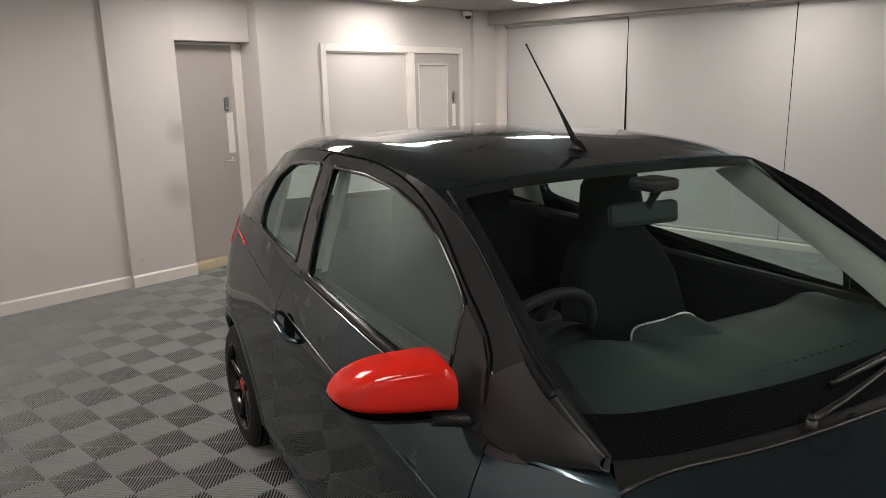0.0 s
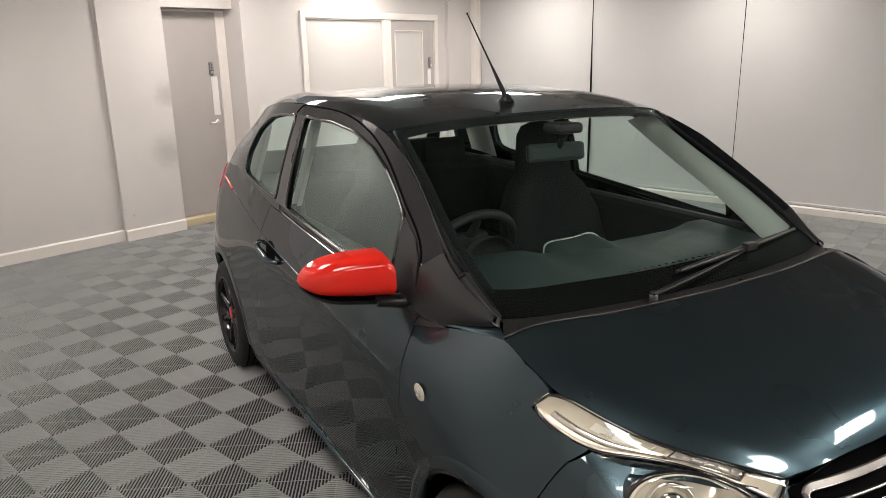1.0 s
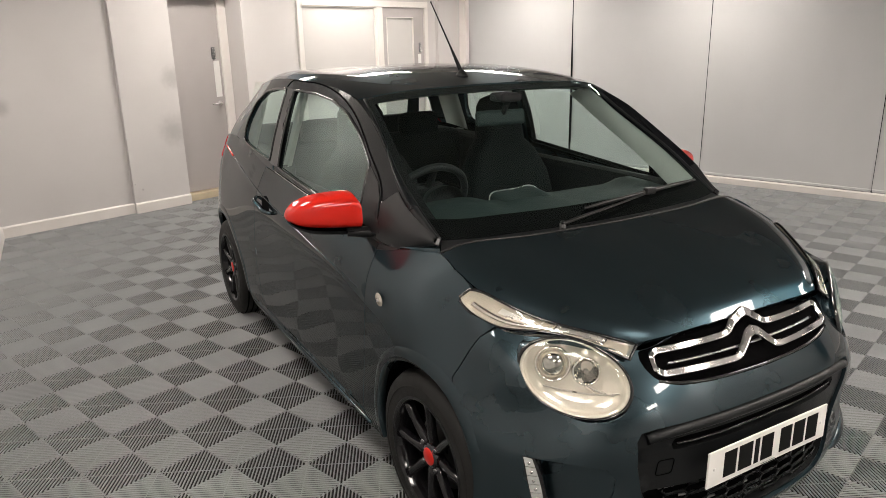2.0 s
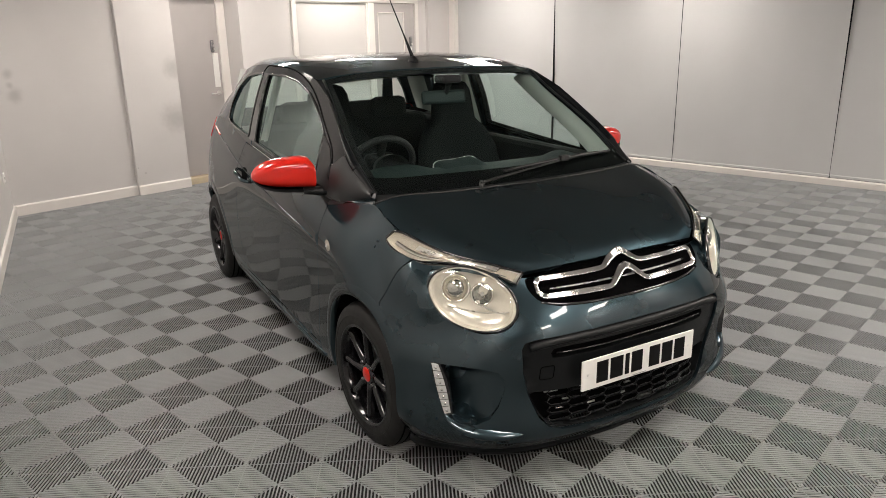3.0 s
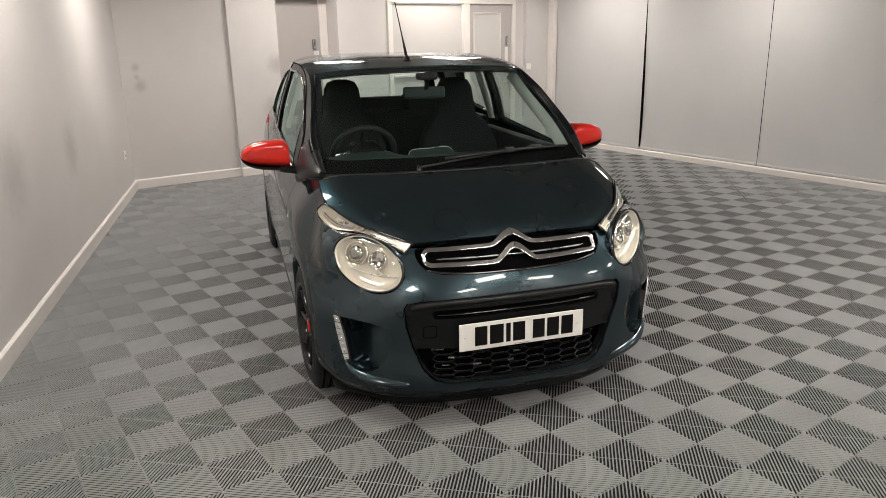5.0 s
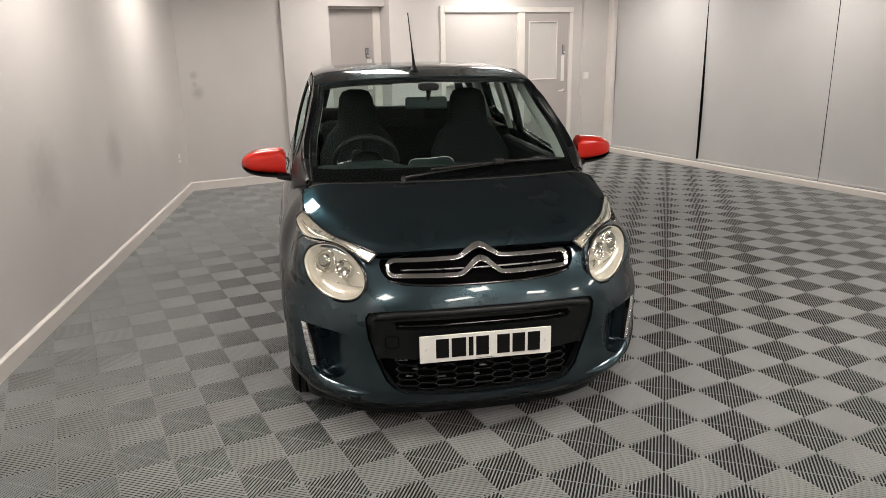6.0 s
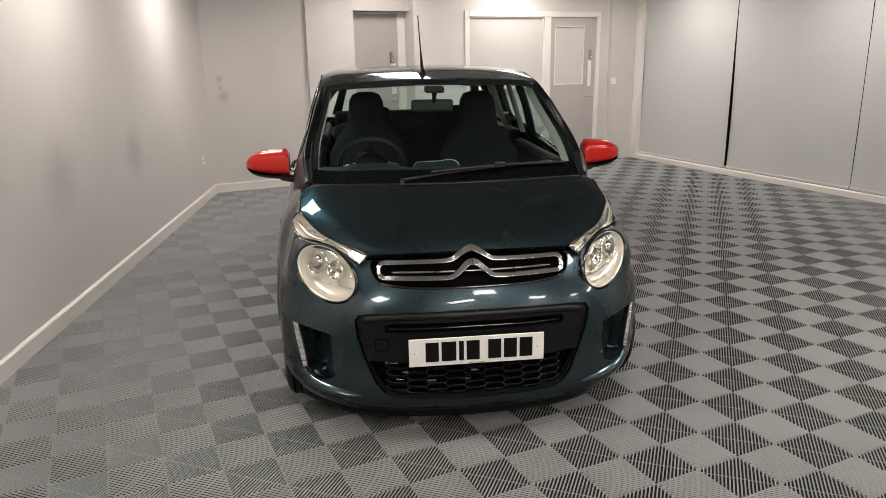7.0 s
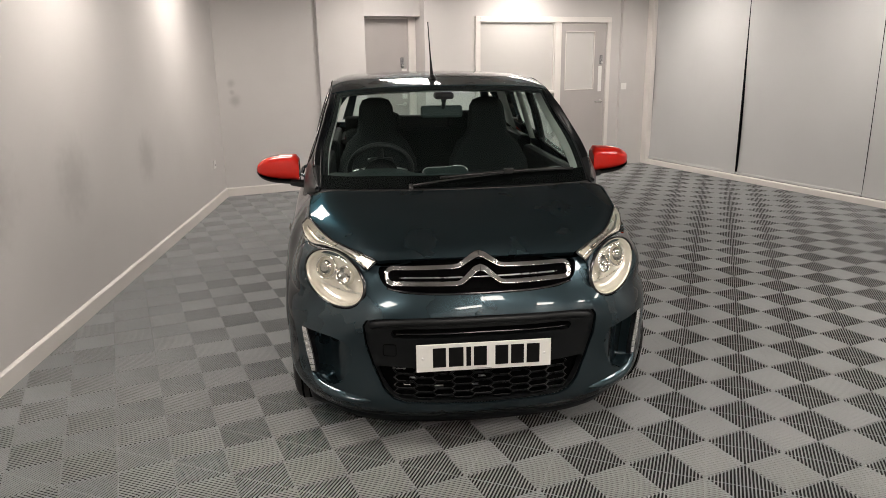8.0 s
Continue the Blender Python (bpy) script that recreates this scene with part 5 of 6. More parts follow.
# ---- handles, repeaters, tail lamps, aerial, wiper ----
for sx in (1, -1):
    hp = [(sx * 0.806, 1.405, 0.812), (sx * 0.826, 1.43, 0.815), (sx * 0.834, 1.52, 0.829), (sx * 0.828, 1.61, 0.842), (sx * 0.806, 1.645, 0.847)]
    handle = part("door_handle", tube(curve(hp, 20), [0.010 + 0.004 * math.sin(math.pi * k / 19) for k in range(20)], 10, flat=0.8), PAINT, doors[0 if sx > 0 else 1], "body-coloured pull handle")
    # Flat dark patch drawn as the shade of the hollow behind the handle.
    part("handle_recess", skin(bmesh.new(), cut(LOWER, side([(1.515 + 0.058 * math.cos(q), 0.832 + 0.036 * math.sin(q) + 0.010 * math.cos(q)) for q in np.linspace(0, 2 * math.pi, 24, endpoint=False)]), lift=0.0012), sx, 0.002), SHELL, doors[0 if sx > 0 else 1])
    part("key_cover", revolve([(sx * 0.806, 0.001), (sx * 0.8065, 0.012), (sx * 0.802, 0.016)], 18), SATIN, doors[0 if sx > 0 else 1]).matrix_basis = pose(0, 1.452, 0.79)
    rep = part("side_repeater", revolve([(0.004, 0.0325), (0.006, 0.026), (0.004, 0.018), (0.009, 0.012), (0.009, 0.001)], 28), LAMPIN, car, "small round clear side repeater")
    rep.matrix_basis = Matrix.Translation((sx * 0.792, 0.289, 0.742)) @ Matrix.Diagonal((sx, 0.85, 0.72, 1))
    part("repeater_eye", revolve([(0.008, 0.011), (0.012, 0.007), (0.012, 0.001)], 16), SATIN, rep)
    part("tail_lamp", skin(bmesh.new(), cut(LOWER, side([(2.485, 0.93), (2.57, 0.92), (2.60, 1.0), (2.56, 1.045), (2.52, 1.045), (2.49, 1.0)]), lift=0.003), sx, 0.01), TAILRED, car, "red tail lamp")
    u = [LOWER.locate((0.9, y, z), (-1, 0, 0)) for y, z in np.c_[np.linspace(2.24, 2.43, 8), np.linspace(0.967, 1.002, 8)]]
    pts = [LOWER.at(np.array([a]), np.array([b]))[0] * (sx, 1, 1) + (sx * 0.001, 0, 0) for a, b in u]
    part("red_pinstripe", tube(pts, 0.006, 8, flat=0.35, up=(0, 0, 1)), RED, car, "short red accent stripe")
    crease = [LOWER.locate((0.9, y, z), (-1, 0, 0)) for y, z in curve([(0.46, 0.735), (0.60, 0.753), (0.90, 0.785), (1.26, 0.825), (1.66, 0.872), (1.87, 0.905), (2.19, 0.955), (2.45, 0.985)], 50)]
    pts = [LOWER.at(np.array([a]), np.array([b]))[0] * (sx, 1, 1) + (-sx * 0.0018, 0, 0) for a, b in crease]
    part("waist_crease", tube(pts, 0.0042, 8), PAINT, car)
    sl = [LOWER.locate((0.9, y, 0.205), (-1, 0, 0)) for y in np.linspace(0.45, 1.98, 30)]
    pts = [LOWER.at(np.array([a]), np.array([b]))[0] * (sx, 1, 1) for a, b in sl]
    part("sill_edge", tube(pts, 0.006, 8), PAINT, car)
aerial = part("aerial", revolve([(0, 0.001)] + [(0.0, 0.030), (0.012, 0.026), (0.03, 0.012), (0.034, 0.001)], 20), TRIM, car, "thin black roof aerial")
aerial.data.transform(Matrix.Translation((-0.034, 0.995, 1.398)) @ Matrix(((0, 1, 0, 0), (0, 0, 1, 0), (1, 0, 0, 0), (0, 0, 0, 1))) @ Matrix.Diagonal((1, 0.8, 1.3, 1)))
part("mast", tube([(-0.034, 0.995, 1.415), (-0.033, 1.06, 1.49), (-0.032, 1.10, 1.535), (-0.028, 1.262, 1.715), (-0.028, 1.268, 1.722)], [0.010, 0.0065, 0.0038, 0.0026, 0.0042], 8), TRIM, aerial)

piv, clip = np.array((-0.222, 0.058, 0.957)), np.array((0.237, 0.128, 1.002))
wiper = part("wiper", tube([piv + (0, 0, -0.03), piv + (0, 0, 0.010)], 0.011, 12), WIPER, car, "single black windscreen wiper at rest")
part("wiper_arm", tube([piv + (0, 0, 0.008), piv * .75 + clip * .25 + (0, -0.012, 0.012), piv * .4 + clip * .6 + (0, -0.012, 0.008), clip], [0.010, 0.008, 0.006, 0.005], 8, flat=0.6), WIPER, wiper)
b0, b1 = np.array((-0.084, 0.110, 0.989)), np.array((0.566, 0.205, 1.0))
blade = [b0 * (1 - t) + b1 * t + np.array((0, -0.024 * math.sin(math.pi * t), 0.011 * math.sin(math.pi * t))) for t in np.linspace(0, 1, 20)]
part("wiper_blade", tube(blade, [0.0060 + 0.0030 * min(1, k / 4, (19 - k) / 4) for k in range(20)], 8, flat=0.9), WIPER, wiper, "black rubber wiper blade")
part("wiper_clip", box((-0.022, -0.012, -0.010), (0.022, 0.012, 0.014), 0.003, Matrix.Translation(tuple(clip + (0, -0.004, 0.006)))), WIPER, wiper)
part("pivot_cap", revolve([(0, 0.009), (0.003, 0.008), (0.004, 0.001)], 12), WIPER, wiper).data.transform(Matrix.Translation(tuple(piv + (0, 0, 0.014))) @ Matrix(((0, 0, 1, 0), (0, 1, 0, 0), (1, 0, 0, 0), (0, 0, 0, 1))))
lip_line = [p + np.array((0, 0.006, 0.001)) for p in hr]
part("bonnet_seal", tube([p * (-1, 1, 1) for p in lip_line[::-1]] + lip_line[1:], 0.0045, 6), WIPER, car)
for x in (-0.10, 0.12):
    part("washer_jet", box((x - 0.010, 0.044, 0.934), (x + 0.010, 0.058, 0.950), 0.004), TRIM, car)

# ---- the cabin ----
liner = whole(ROOF, -0.035)
panel("headlining", liner, LINER, car, "pale grey headlining", 0)
for sx in (1, -1):
    f = np.array((sx, 1, 1))
    e = SCREEN.at(np.full(20, SCREEN.ku[-1] * 0.985), np.linspace(0.05, 1, 20) * SCREEN.kv[-1])
    inn = SCREEN.at(np.full(20, SCREEN.ku[-1] * 0.935), np.linspace(0.05, 1, 20) * SCREEN.kv[-1])
    rows = [[tuple(f * (a + (0, 0.012, -0.012))), tuple(f * (b + (0.006, 0.07, -0.030))), tuple(f * (b + (0.022, 0.15, -0.055)))] for a, b in zip(e, inn)]
    part("pillar_trim", loft(rows), LINER, car, "pale grey inner pillar trim", True)
    for y0, y1, w in ((1.505, 1.565, 0.0), (2.10, 2.32, 0.0)):
        rows = []
        for z in np.linspace(1.0, 1.35, 8):
            k = (z - 1.0) / 0.35
            rows.append([(sx * (0.705 - 0.115 * k - d), y, z) for y, d in ((y0, 0.02), (y0 + 0.01, 0.045), (y1 - 0.01, 0.045), (y1, 0.02))])
        part("pillar_trim", loft(rows), LINER, car, "", True)
    # door cards and rear trims
    part("door_card", box((0.62 if sx > 0 else -0.70, 0.42, 0.30), (0.70 if sx > 0 else -0.62, 1.60, 0.955), 0.03), CABIN, car)
    part("rear_side_trim", box((0.60 if sx > 0 else -0.69, 1.62, 0.30), (0.69 if sx > 0 else -0.60, 2.55, 1.01), 0.03), CABIN, car)
part("cabin_floor", box((-0.66, 0.0, 0.26), (0.66, 2.62, 0.30)), CABIN, car)
part("bulkhead_panel", box((-0.66, -0.02, 0.30), (0.66, 0.05, 0.90), 0.01), SHELL, car)
part("rear_shelf", box((-0.60, 2.02, 0.93), (0.60, 2.60, 0.97), 0.012), CABIN, car)
part("tailgate_trim", box((-0.58, 2.56, 0.35), (0.58, 2.62, 1.085), 0.02), CABIN, car)

drows = []
for x in np.linspace(-0.64, 0.64, 33):
    bump = 0.035 * math.exp(-((x + 0.35) / 0.16) ** 4) + 0.012 * math.exp(-(x / 0.11) ** 4) + 0.022 * math.exp(-((abs(x) - 0.58) / 0.06) ** 2)
    edge_y = 0.10 + 0.13 * (abs(x) / 0.64) ** 2
    drows.append([(x, edge_y, 0.915), (x, edge_y + 0.06, 0.925), (x, 0.36, 0.928 + 0.2 * bump), (x, 0.50, 0.932 + 0.7 * bump), (x, 0.60, 0.932 + bump), (x, 0.645, 0.918 + bump), (x, 0.655, 0.88 + bump), (x, 0.64, 0.70), (x, 0.62, 0.45)])
dash = loft(drows)
bmesh.ops.recalc_face_normals(dash, faces=dash.faces[:])
dash = part("dashboard", dash, DASH, car, "dark grey dashboard with hooded instruments", True)
hoop = curve([(-0.125, 0.64, 0.915), (-0.120, 0.645, 0.943), (-0.06, 0.648, 0.957), (0.03, 0.648, 0.960), (0.095, 0.645, 0.958), (0.112, 0.64, 0.945), (0.115, 0.64, 0.92)], 30)
part("screen_hood", joined(loft([[tuple(p), tuple(p + (0, -0.10, -0.012)), tuple(p + (0, -0.17, -0.04))] for p in hoop])), DASH, dash, "", True)
part("hood_trim", tube(hoop, 0.0035, 8), SATIN, dash, "thin satin silver hoop")
for k in range(14):
    part("vent_slot", box((-0.05 + k * 0.03, 0.313, 0.926), (-0.040 + k * 0.03, 0.321, 0.9312), 0.002), CABIN, dash)

# steering wheel on the car's right side
swm = Matrix.Translation((-0.345, 0.76, 0.935)) @ Euler((radians(-62), 0, 0)).to_matrix().to_4x4()
ring = [(0.168 * math.cos(a), 0.162 * math.sin(a), 0) for a in np.linspace(0, 2 * math.pi, 48, endpoint=False)]
sw = tube(ring, 0.0155, 10, True)
sw.transform(swm)
sw = part("steering_wheel", sw, CABIN, car, "dark three-spoke steering wheel")
hubm = box((-0.075, -0.06, 0.0), (0.075, 0.055, 0.05), 0.022, swm)
part("wheel_hub", hubm, CABIN, sw)
for a in (8, 172, 270):
    c, s_ = math.cos(radians(a)), math.sin(radians(a))
    b = tube([(0.05 * c, 0.05 * s_, 0.02), (0.166 * c, 0.160 * s_, 0.004)], [0.022, 0.014], 8, flat=0.5)
    b.transform(swm)
    part("wheel_spoke", b, SATIN if a != 270 else CABIN, sw)
part("instrument_pod", revolve([(0.62, 0.085), (0.66, 0.080), (0.66, 0.001)], 28), CABIN, dash).data.transform(Matrix(((0, 1, 0, -0.345), (1, 0, 0, 0.0), (0, 0, 1, 0.955), (0, 0, 0, 1))) @ Matrix.Diagonal((1, 1, 0.7, 1)))


def seat(x, y, front_seat=True):
    """A bucket seat with the headrest formed in its back."""
    hw = 0.245
    base = part("seat", box((x - hw, y, 0.34), (x + hw, y + 0.52, 0.52), 0.06), SEAT, car, "dark fabric seat with a built-in headrest")
    rows = []
    for z, w, dy, th in ((0.46, 0.24, 0.0, 0.10), (0.60, 0.25, 0.03, 0.10), (0.78, 0.25, 0.07, 0.10), (0.92, 0.235, 0.11, 0.09), (1.02, 0.185, 0.14, 0.08), (1.08, 0.122, 0.155, 0.075), (1.16, 0.112, 0.165, 0.075), (1.235, 0.102, 0.175, 0.07), (1.272, 0.082, 0.18, 0.055), (1.287, 0.04, 0.185, 0.03)):
        sec = []
        for a in np.linspace(0, 2 * math.pi, 24, endpoint=False):
            c, s_ = math.cos(a), math.sin(a)
            sec.append((x + w * math.copysign(abs(c) ** 0.5, c), y + 0.44 + dy + th * math.copysign(abs(s_) ** 0.6, s_), z))
        rows.append(sec + [sec[0]])
    bk = loft(rows)
    bmesh.ops.recalc_face_normals(bk, faces=bk.faces[:])
    part("backrest", bk, SEAT, base, "", True)


seat(-0.35, 0.78)
seat(0.315, 0.62)
bench = part("rear_bench", box((-0.58, 1.62, 0.36), (0.58, 2.02, 0.55), 0.06), SEAT, car, "dark fabric rear bench")
part("bench_back", box((-0.57, 1.98, 0.45), (0.57, 2.10, 1.04), 0.05), SEAT, bench)
for x in (-0.30, 0.30):
    part("headrest", box((x - 0.13, 2.0, 0.99), (x + 0.13, 2.09, 1.15), 0.045), SEAT, bench)
rvm = part("rear_view_mirror", box((-0.112, -0.016, -0.032), (0.112, 0.014, 0.032), 0.014, Matrix.Translation((-0.01, 0.735, 1.243)) @ Euler((radians(-8), 0, radians(-8))).to_matrix().to_4x4()), DASH, car, "black rear-view mirror hung from the windscreen")
part("mirror_stem", tube([(0, 0.735, 1.25), (0.0, 0.71, 1.29), (0.0, 0.69, 1.335)], [0.012, 0.011, 0.022], 10), CABIN, rvm)
part("sensor_box", box((-0.05, 0.66, 1.31), (0.05, 0.76, 1.345), 0.012), CABIN, car)
for x in (-0.36, 0.36):
    part("sun_visor", box((x - 0.19, 0.86, 1.335), (x + 0.19, 1.0, 1.352), 0.007), LINER, car, "pale folded sun visor")

# ---- fittings of the room ----
def ceiling_light(x, y):
    light = thing("ceiling_light", "square lit panel with a white frame in the ceiling", "ceiling light", pose(x, y, CEILING), "ceiling lights")
    bm = bmesh.new()
    for lo, hi in (((-.30, -.30, -.012), (.30, -.285, 0)), ((-.30, .285, -.012), (.30, .30, 0)), ((-.30, -.285, -.012), (-.285, .285, 0)), ((.285, -.285, -.012), (.30, .285, 0))):
        add_box(bm, lo, hi)
    part("frame", bm, WHITE, light)
    part("diffuser", box((-.285, -.285, -.009), (.285, .285, -.002)), PANEL, light, "glowing white diffuser")
    return light


first = ceiling_light(-1.02, 1.78)
# (4.9, -1.5) and (4.4, -3.9) are unseen too, added to fill the blind side.
# The row at y -5.0 is unseen, added to brighten the car's nose.
for x, y in ((-.27, 3.88), (-1.8, -.27), (-2.6, -2.35), (1.6, 4.7), (3.4, 4.82), (4.65, 4.1), (4.65, 1.9), (-1.3, -5.0), (.8, -5.0), (2.9, -5.0), (-.1, -1.6), (1.5, -1.75), (2.9, -1.75), (-.5, -3.7), (4.9, -1.5), (4.4, -3.9)):
    copy_thing(first, pose(x, y, CEILING))

# recessed door with its lock
door = thing("door_1", "grey painted door with a keypad lock in a recess", "door", pose(1.46, DOORWALL, 0), kind="structure")
part("door_leaf", box((0.0, 0.0, 0.075), (0.56, 0.045, 1.975), 0.002), DOOR, door)
bm = box((0.56, -0.02, 0.0), (0.658, 0.06, 1.995), 0.003)
add_box(bm, (-0.05, -0.012, 1.975), (0.615, 0.06, 1.997), 0.003)
add_box(bm, (-0.05, -0.012, 0.0), (0.0, 0.06, 1.975), 0.003)
part("door_frame", bm, WHITE, door, "white painted door frame")
part("threshold", box((-0.05, -0.10, 0.0), (0.615, 0.045, 0.07), 0.004), THRESH, door, "pale timber threshold")


def keypad_lock(parent, x, z, y=-0.018):
    lock = part("keypad_lock", box((x - 0.022, y, z - 0.062), (x + 0.022, 0.0, z + 0.062), 0.012), LOCK, parent, "grey metal keypad lock")
    for r in range(5):
        for c in (-1, 1):
            part("key", box((x + c * 0.009 - 0.004, y - 0.003, z + 0.042 - r * 0.014), (x + c * 0.009 + 0.004, y, z + 0.050 - r * 0.014), 0.001), STEEL, lock)
    knob = revolve([(0, 0.001), (0.0, 0.014), (0.014, 0.013), (0.016, 0.001)], 20)
    knob.transform(Matrix.Translation((x, y - 0.016, z - 0.036)) @ Matrix(((0, 1, 0, 0), (1, 0, 0, 0), (0, 0, 1, 0), (0, 0, 0, 1))))
    part("turn_knob", knob, STEEL, lock)


def lever(parent, x, z, to=-1):
    rose = revolve([(-0.008, 0.001), (-0.008, 0.022), (0.0, 0.025)], 24)
    rose.transform(Matrix.Translation((x, 0, z)) @ Matrix(((0, 1, 0, 0), (1, 0, 0, 0), (0, 0, 1, 0), (0, 0, 0, 1))))
    h = part("door_handle", rose, STEEL, parent, "steel lever handle")
    part("lever", tube([(x, -0.005, z), (x, -0.045, z), (x + to * 0.012, -0.052, z), (x + to * 0.115, -0.052, z - 0.004)], 0.0085, 10), STEEL, h)


keypad_lock(door, 0.475, 1.46)
part("finger_plate", box((0.468, -0.004, 1.02), (0.535, 0.0, 1.385), 0.001), PLASTIC_W, door, "pale finger plate")
lever(door, 0.50, 0.955)

# glazed screen and second door in one white frame
W0, W1, MU0, MU1, TOP = 2.80, 4.86, 3.965, 4.065, 2.0
win = thing("window_1", "white framed screen with a pale covered pane", "window", pose(0, BACK, 0), kind="structure")
bm = box((W0, -0.022, 0.0), (W0 + 0.062, 0.05, TOP), 0.004)
add_box(bm, (W0 + 0.062, -0.022, TOP - 0.068), (W1, 0.05, TOP), 0.004)
add_box(bm, (W1 - 0.06, -0.022, 0.0), (W1, 0.05, TOP - 0.068), 0.004)
add_box(bm, (MU0, -0.022, 0.0), (MU1, 0.05, TOP - 0.068), 0.004)
part("window_frame", bm, WHITE, win)
part("window_sill", box((W0 + 0.062, -0.030, 1.03), (MU0, 0.04, 1.072), 0.005), WHITE, win)
part("pane", box((W0 + 0.062, 0.016, 1.072), (MU0, 0.03, TOP - 0.068)), GLOSSWALL, win, "pane covered with pale film")
bm = box((W0 + 0.062, -0.006, TOP - 0.082), (MU0, 0.016, TOP - 0.068), 0.002)
add_box(bm, (W0 + 0.062, -0.006, 1.072), (W0 + 0.076, 0.016, TOP - 0.082), 0.002)
add_box(bm, (MU0 - 0.014, -0.006, 1.072), (MU0, 0.016, TOP - 0.082), 0.002)
part("glazing_bead", bm, WHITE, win)
part("lower_panel", box((W0 + 0.062, 0.01, 0.0), (MU0, 0.03, 1.03)), WALL, win)
structure("wall_behind_screen", box((W0, BACK + 0.05, 0), (W1, BACK + 0.3, TOP)), WALL, "wall closing off the room behind the screen")
door2 = thing("door_2", "pale grey door with a covered vision panel and lever", "door", pose(MU1, BACK, 0), kind="structure")
DW = W1 - 0.06 - MU1
bm = bmesh.new()
for lo, hi in (((0.003, 0.004, 0.008), (0.075, 0.045, 1.928)), ((DW - 0.19, 0.004, 0.008), (DW - 0.003, 0.045, 1.928)), ((0.075, 0.004, 1.82), (DW - 0.19, 0.045, 1.928)), ((0.075, 0.004, 0.008), (DW - 0.19, 0.045, 1.06))):
    add_box(bm, lo, hi)
part("door_leaf", bm, DOOR, door2)
part("vision_panel", box((0.075, 0.018, 1.06), (DW - 0.19, 0.03, 1.82)), GLOSSWALL, door2, "vision panel covered with pale film")
bm = bmesh.new()
for lo, hi in (((0.075, -0.004, 1.06), (0.088, 0.018, 1.82)), ((DW - 0.203, -0.004, 1.06), (DW - 0.19, 0.018, 1.82)), ((0.088, -0.004, 1.807), (DW - 0.203, 0.018, 1.82)), ((0.088, -0.004, 1.06), (DW - 0.203, 0.018, 1.073))):
    add_box(bm, lo, hi, 0.002)
part("glazing_bead", bm, WHITE, door2, "white glazing bead")
keypad_lock(door2, DW - 0.085, 1.45)
part("finger_plate", box((DW - 0.115, 0.0, 1.03), (DW - 0.06, 0.004, 1.37), 0.001), PLASTIC_W, door2)
lever(door2, DW - 0.075, 0.90)

# pier and bright return beside the blinds
structure("wall_return", box((5.02, BACK - 0.05, 0), (BLINDS + 0.12, BACK, CEILING)), WALL, "shallow grey pier next to the blinds")
structure("trim", box((BLINDS - 0.06, BACK - 0.16, 0.0), (BLINDS + 0.02, BACK - 0.05, 2.27), 0.006), WHITE, "white painted window return")


def wall_plate(name, label, m, socket):
    t = thing(name, label, "socket" if socket else "switch", m)
    part("face_plate", box((-0.043, -0.012, -0.043), (0.043, 0.0, 0.043), 0.004), PLASTIC_W, t)
    if socket:
        part("socket_hole", box((-0.012, -0.0135, -0.014), (0.012, -0.0115, 0.002), 0.001), BLACKGAP, t)
        part("rocker", box((-0.006, -0.016, 0.012), (0.006, -0.011, 0.030), 0.002), PLASTIC_W, t)
    else:
        part("rocker", box((-0.012, -0.017, -0.018), (0.012, -0.011, 0.018), 0.003), PLASTIC_W, t)
    return t


ang = math.degrees(math.atan2(1, SLOPE))
wall_plate("wall_socket", "white plastic socket low on the long grey wall", pose(long_wall(5.16), 5.16, 0.44, 0, 0, ang), True)
wall_plate("light_switch", "white plastic light switch beside the door", pose(5.08, BACK - 0.05, 1.09), False)

cctv = thing("security_camera", "white dome security camera on the wall near the ceiling", "camera", pose(4.90, BACK, 2.355))
dome = revolve([(0.0, 0.001), (0.0, 0.055), (0.035, 0.055), (0.05, 0.045), (0.055, 0.001)], 28)
dome.transform(Matrix.Translation((0, -0.06, 0.045)) @ Matrix(((0, 1, 0, 0), (0, 0, 1, 0), (-1, 0, 0, 0), (0, 0, 0, 1))))
part("housing", dome, PLASTIC_W, cctv)
part("bracket", box((-0.03, -0.06, 0.035), (0.03, 0.0, 0.065), 0.004), PLASTIC_W, cctv)
eye = bmesh.new()
bmesh.ops.create_uvsphere(eye, u_segments=20, v_segments=12, radius=0.036, matrix=Matrix.Translation((0, -0.072, -0.006)))
part("lens_ball", eye, GLOSSBLACK, cctv, "dark lens ball", True)

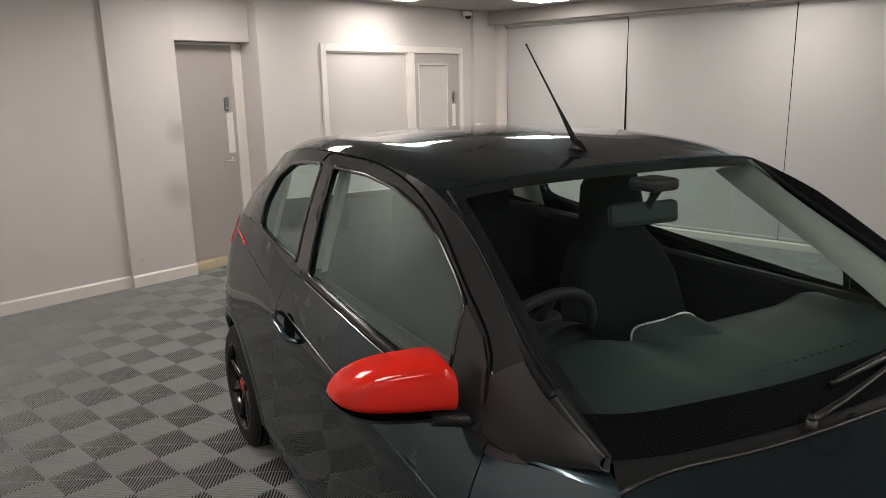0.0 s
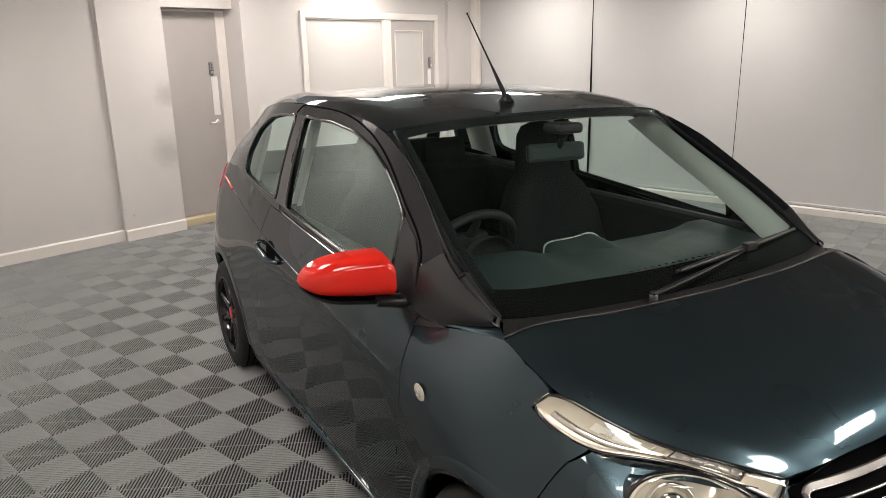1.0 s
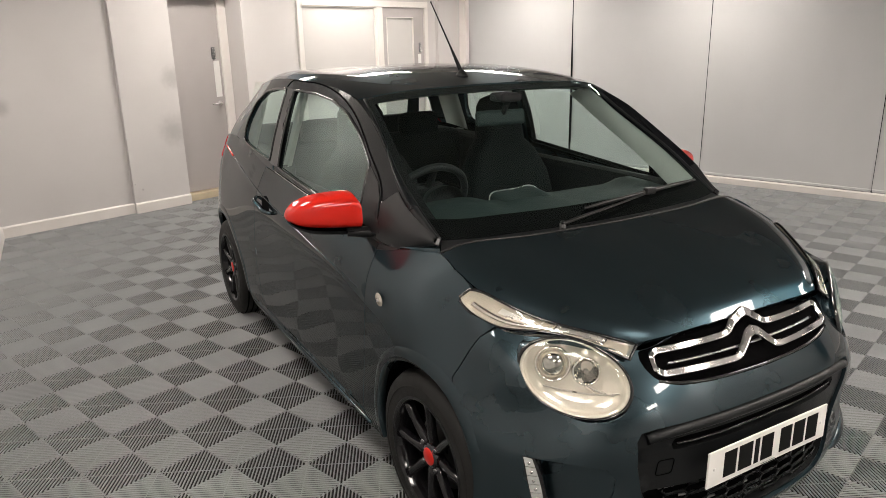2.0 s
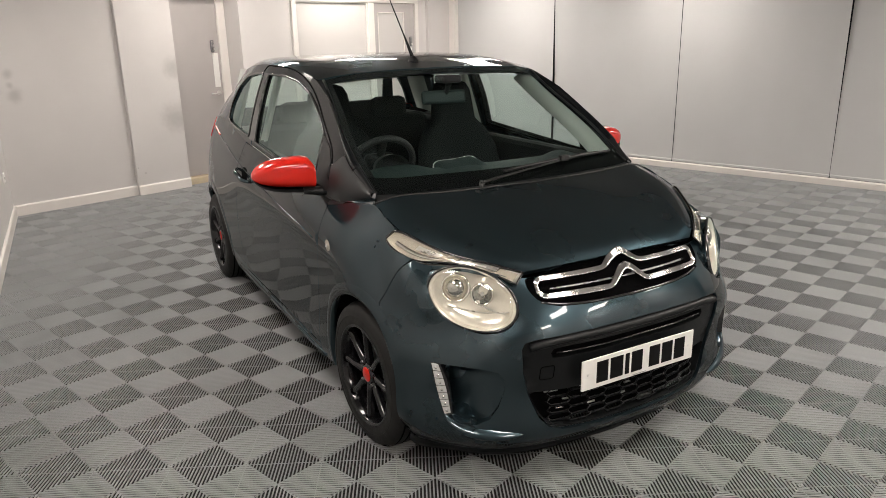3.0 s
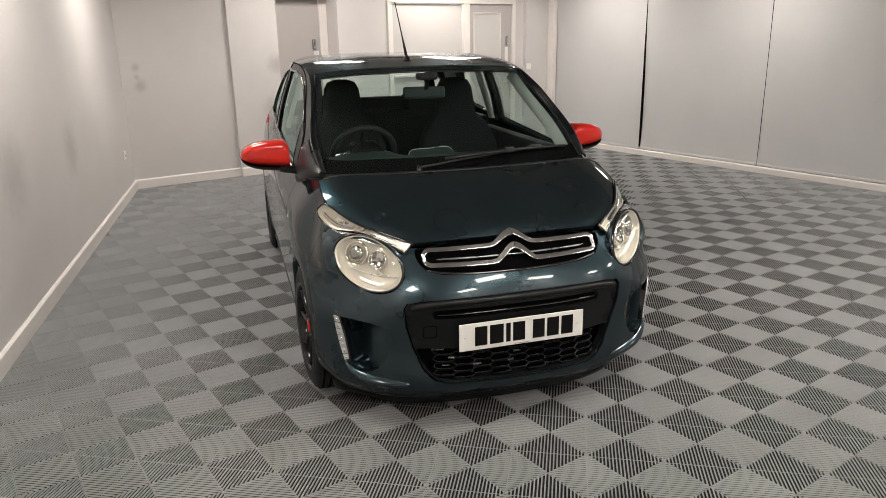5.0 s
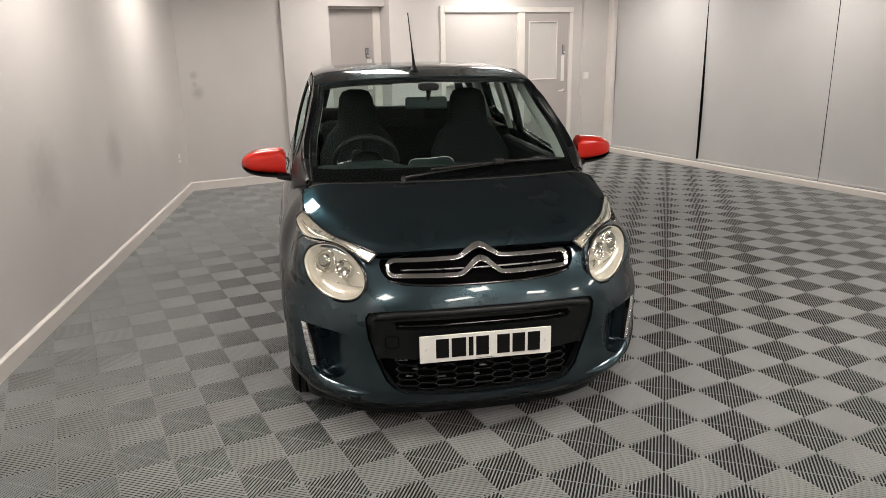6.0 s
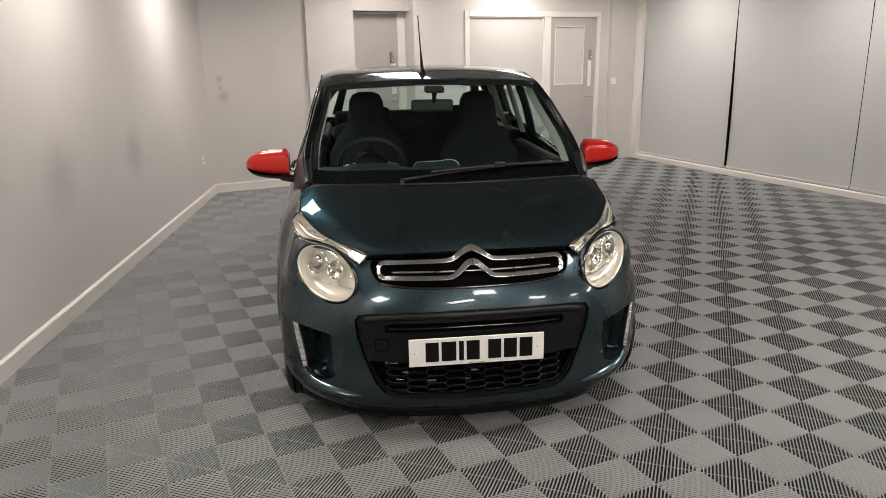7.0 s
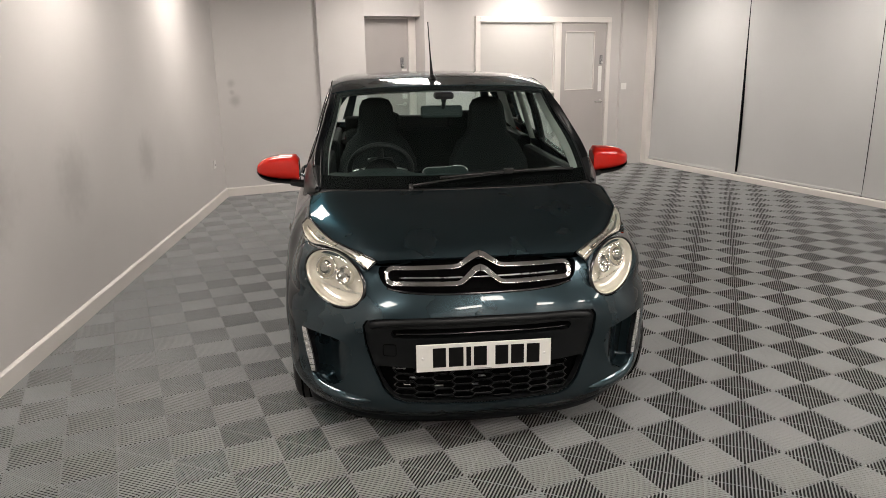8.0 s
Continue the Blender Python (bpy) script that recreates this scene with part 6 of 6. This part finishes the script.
# tall fabric blinds
def blind(y0, y1, k):
    """A hanging blind between y0 (far) and y1; its edges curl, and it narrows a little towards the top."""
    t = thing("blind", "tall plain grey fabric blind hanging to the skirting", "blind", pose(BLINDS, 0, 0), "blinds along the glazing")
    bm = bmesh.new()
    nx, nz = 28, 24
    g = []
    for j in range(nz + 1):
        z = 0.085 + (2.24 - 0.085) * j / nz
        h = j / nz
        row = []
        for i in range(nx + 1):
            s = i / nx
            shrink = 0.007 * h
            y = y0 + (y1 - y0) * s + (shrink if i == 0 else 0) * (-1 if y1 < y0 else 1)
            wave = 0.007 * math.sin(2.1 * k + 5 * s + 1.7 * h) + 0.004 * math.sin(11 * s + 2.3 * h * (1 + k % 2) + k) + 0.003 * math.sin(4.2 * h + 3 * k) * math.exp(-s / 0.3)
            fold = 0.5 + 0.5 * math.sin(3.4 * h + 1.3 * k)
            curl = (0.010 + 0.020 * fold) * math.exp(-s / 0.045) * (0.25 + 0.75 * math.sin(math.pi * min(1, h * 1.1)) ** 0.7) - 0.010 * math.exp(-(1 - s) / 0.05) * (0.3 + 0.7 * h)
            row.append(bm.verts.new((wave + curl, y, z)))
        g.append(row)
    for j in range(nz):
        for i in range(nx):
            bm.faces.new((g[j][i], g[j][i + 1], g[j + 1][i + 1], g[j + 1][i])).smooth = True
    part("fabric", bm, BLIND, t)
    part("bottom_bar", box((-0.012, min(y0, y1) + 0.005, 0.070), (0.012, max(y0, y1) - 0.005, 0.098), 0.006), BLIND, t)
    part("roller", tube([(0.01, y0 - 0.01, 2.25), (0.01, y1 + 0.01, 2.25)], 0.028, 14), BLIND, t)


edges = [5.30, 3.655, 1.985, 0.305, -1.37, -3.04, -4.7]
for k in range(6):
    blind(edges[k] - 0.0012, edges[k + 1] + 0.0012, k)
structure("blind_track", box((BLINDS - 0.05, -5.4, 2.255), (BLINDS + 0.08, BACK - 0.05, 2.272), 0.003), STEEL, "metal track above the blinds")

# ---- floor tiles ----
RIBS = 22
CELL, PITCH = 0.2, 0.2 * math.sqrt(2) / RIBS


def clip_band(s0, s1):
    """The part of the cell between the lines x + y = s0 and s1."""
    def clip(poly, inside_, cross):
        out = []
        for i in range(len(poly)):
            a, b = poly[i - 1], poly[i]
            if inside_(b):
                if not inside_(a):
                    out.append(cross(a, b))
                out.append(b)
            elif inside_(a):
                out.append(cross(a, b))
        return out
    g = 0.0003
    poly = [(g, g), (CELL - g, g), (CELL - g, CELL - g), (g, CELL - g)]
    for lim, sign in ((s0, 1), (s1, -1)):
        f = lambda p, lim=lim, sign=sign: sign * (p[0] + p[1] - lim)
        def cross(a, b, f=f):
            fa, fb = f(a), f(b)
            t = fa / (fa - fb)
            return (a[0] + (b[0] - a[0]) * t, a[1] + (b[1] - a[1]) * t)
        poly = clip(poly, lambda p, f=f: f(p) >= 0, cross)
        if len(poly) < 3:
            return []
    return poly


def tile_mesh():
    """One ribbed tile: four cells of slanting ribs that form nested squares about its middle."""
    verts, faces = [], []
    r2 = math.sqrt(2)
    top, foot, drop, deep = 0.0013, 0.0026, 0.0034, -0.0046
    for fx, fy in ((1, 1), (-1, 1), (-1, -1), (1, -1)):
        def add(poly, height):
            pts = [(fx * x, fy * y, height(x, y)) for x, y in poly]
            if fx * fy < 0:
                pts = pts[::-1]
            b = len(verts)
            verts.extend(pts)
            faces.append(tuple(range(b, b + len(pts))))
        for k in range(RIBS):
            c = (k + 0.5) * PITCH
            crown = lambda x, y, c=c: 0.0 if abs((x + y) / r2 - c) < top + 1e-5 else -drop
            for a, b in ((c - foot, c - top), (c - top, c + top), (c + top, c + foot)):
                poly = clip_band(a * r2, b * r2)
                if len(poly) > 2:
                    add(poly, crown)
            for sgn in (-1, 1):
                s = (c + sgn * foot) * r2
                g = 0.0003
                ends = [(g, s - g), (s - g, g)] if s < CELL else [(s - CELL + g, CELL - g), (CELL - g, s - CELL + g)]
                (xa, ya), (xb, yb) = ends if sgn > 0 else ends[::-1]
                quad = [(xb, yb, -drop), (xa, ya, -drop), (xa, ya, deep), (xb, yb, deep)]
                quad = [(fx * x, fy * y, z) for x, y, z in quad]
                if fx * fy < 0:
                    quad = quad[::-1]
                b0 = len(verts)
                verts.extend(quad)
                faces.append((b0, b0 + 1, b0 + 2, b0 + 3))
        for bar in ([(0.0006, 0.0006), (CELL, 0.0006), (CELL, 0.0030), (0.0006, 0.0030)], [(0.0006, 0.0030), (0.0030, 0.0030), (0.0030, CELL), (0.0006, CELL)], [(0.0030, CELL - 0.0030), (CELL - 0.0006, CELL - 0.0030), (CELL - 0.0006, CELL - 0.0006), (0.0030, CELL - 0.0006)], [(CELL - 0.0030, 0.0030), (CELL - 0.0006, 0.0030), (CELL - 0.0006, CELL - 0.0030), (CELL - 0.0030, CELL - 0.0030)]):
            add(bar, lambda x, y: -0.0060)
        add([(0.004, 0.001), (CELL - 0.001, CELL - 0.004), (CELL - 0.004, CELL - 0.001), (0.001, 0.004)], lambda x, y: -0.012)
    me = bpy.data.meshes.new("tile")
    me.from_pydata(verts, [], faces)
    me.materials.append(TILE)
    return me, verts, faces


TM, TV, TF = tile_mesh()
OX, OY = 0.253, -0.085
near_tiles, far_tiles = [], []
for i in range(-13, 15):
    for j in range(-15, 16):
        x, y = OX + 0.4 * i, OY + 0.4 * j
        if x > BLINDS + 0.2 or y > 5.95 or y < -5.6 or x < long_wall(y) - 0.35:
            continue
        d = math.hypot(x + 1.2, y + 0.9)
        near_tiles.append((d, x, y))
near_tiles.sort()
for d, x, y in near_tiles[:300]:
    t = new("tile", TM)
    t.location = (x, y, 0.0007 * math.sin(31 * x + 17 * y))
    t.parent = FLOOR
vv, ff = [], []
for d, x, y in near_tiles[300:]:
    b = len(vv)
    dz = 0.0007 * math.sin(31 * x + 17 * y)
    vv += [(a + x, c + y, z + dz) for a, c, z in TV]
    ff += [tuple(b + k for k in f) for f in TF]
me = bpy.data.meshes.new("tile_field")
me.from_pydata(vv, [], ff)
me.materials.append(TILE)
rest = tagged(new("tile_field", me), "more ribbed grey plastic floor tiles", kind="stuff")
rest.parent = FLOOR
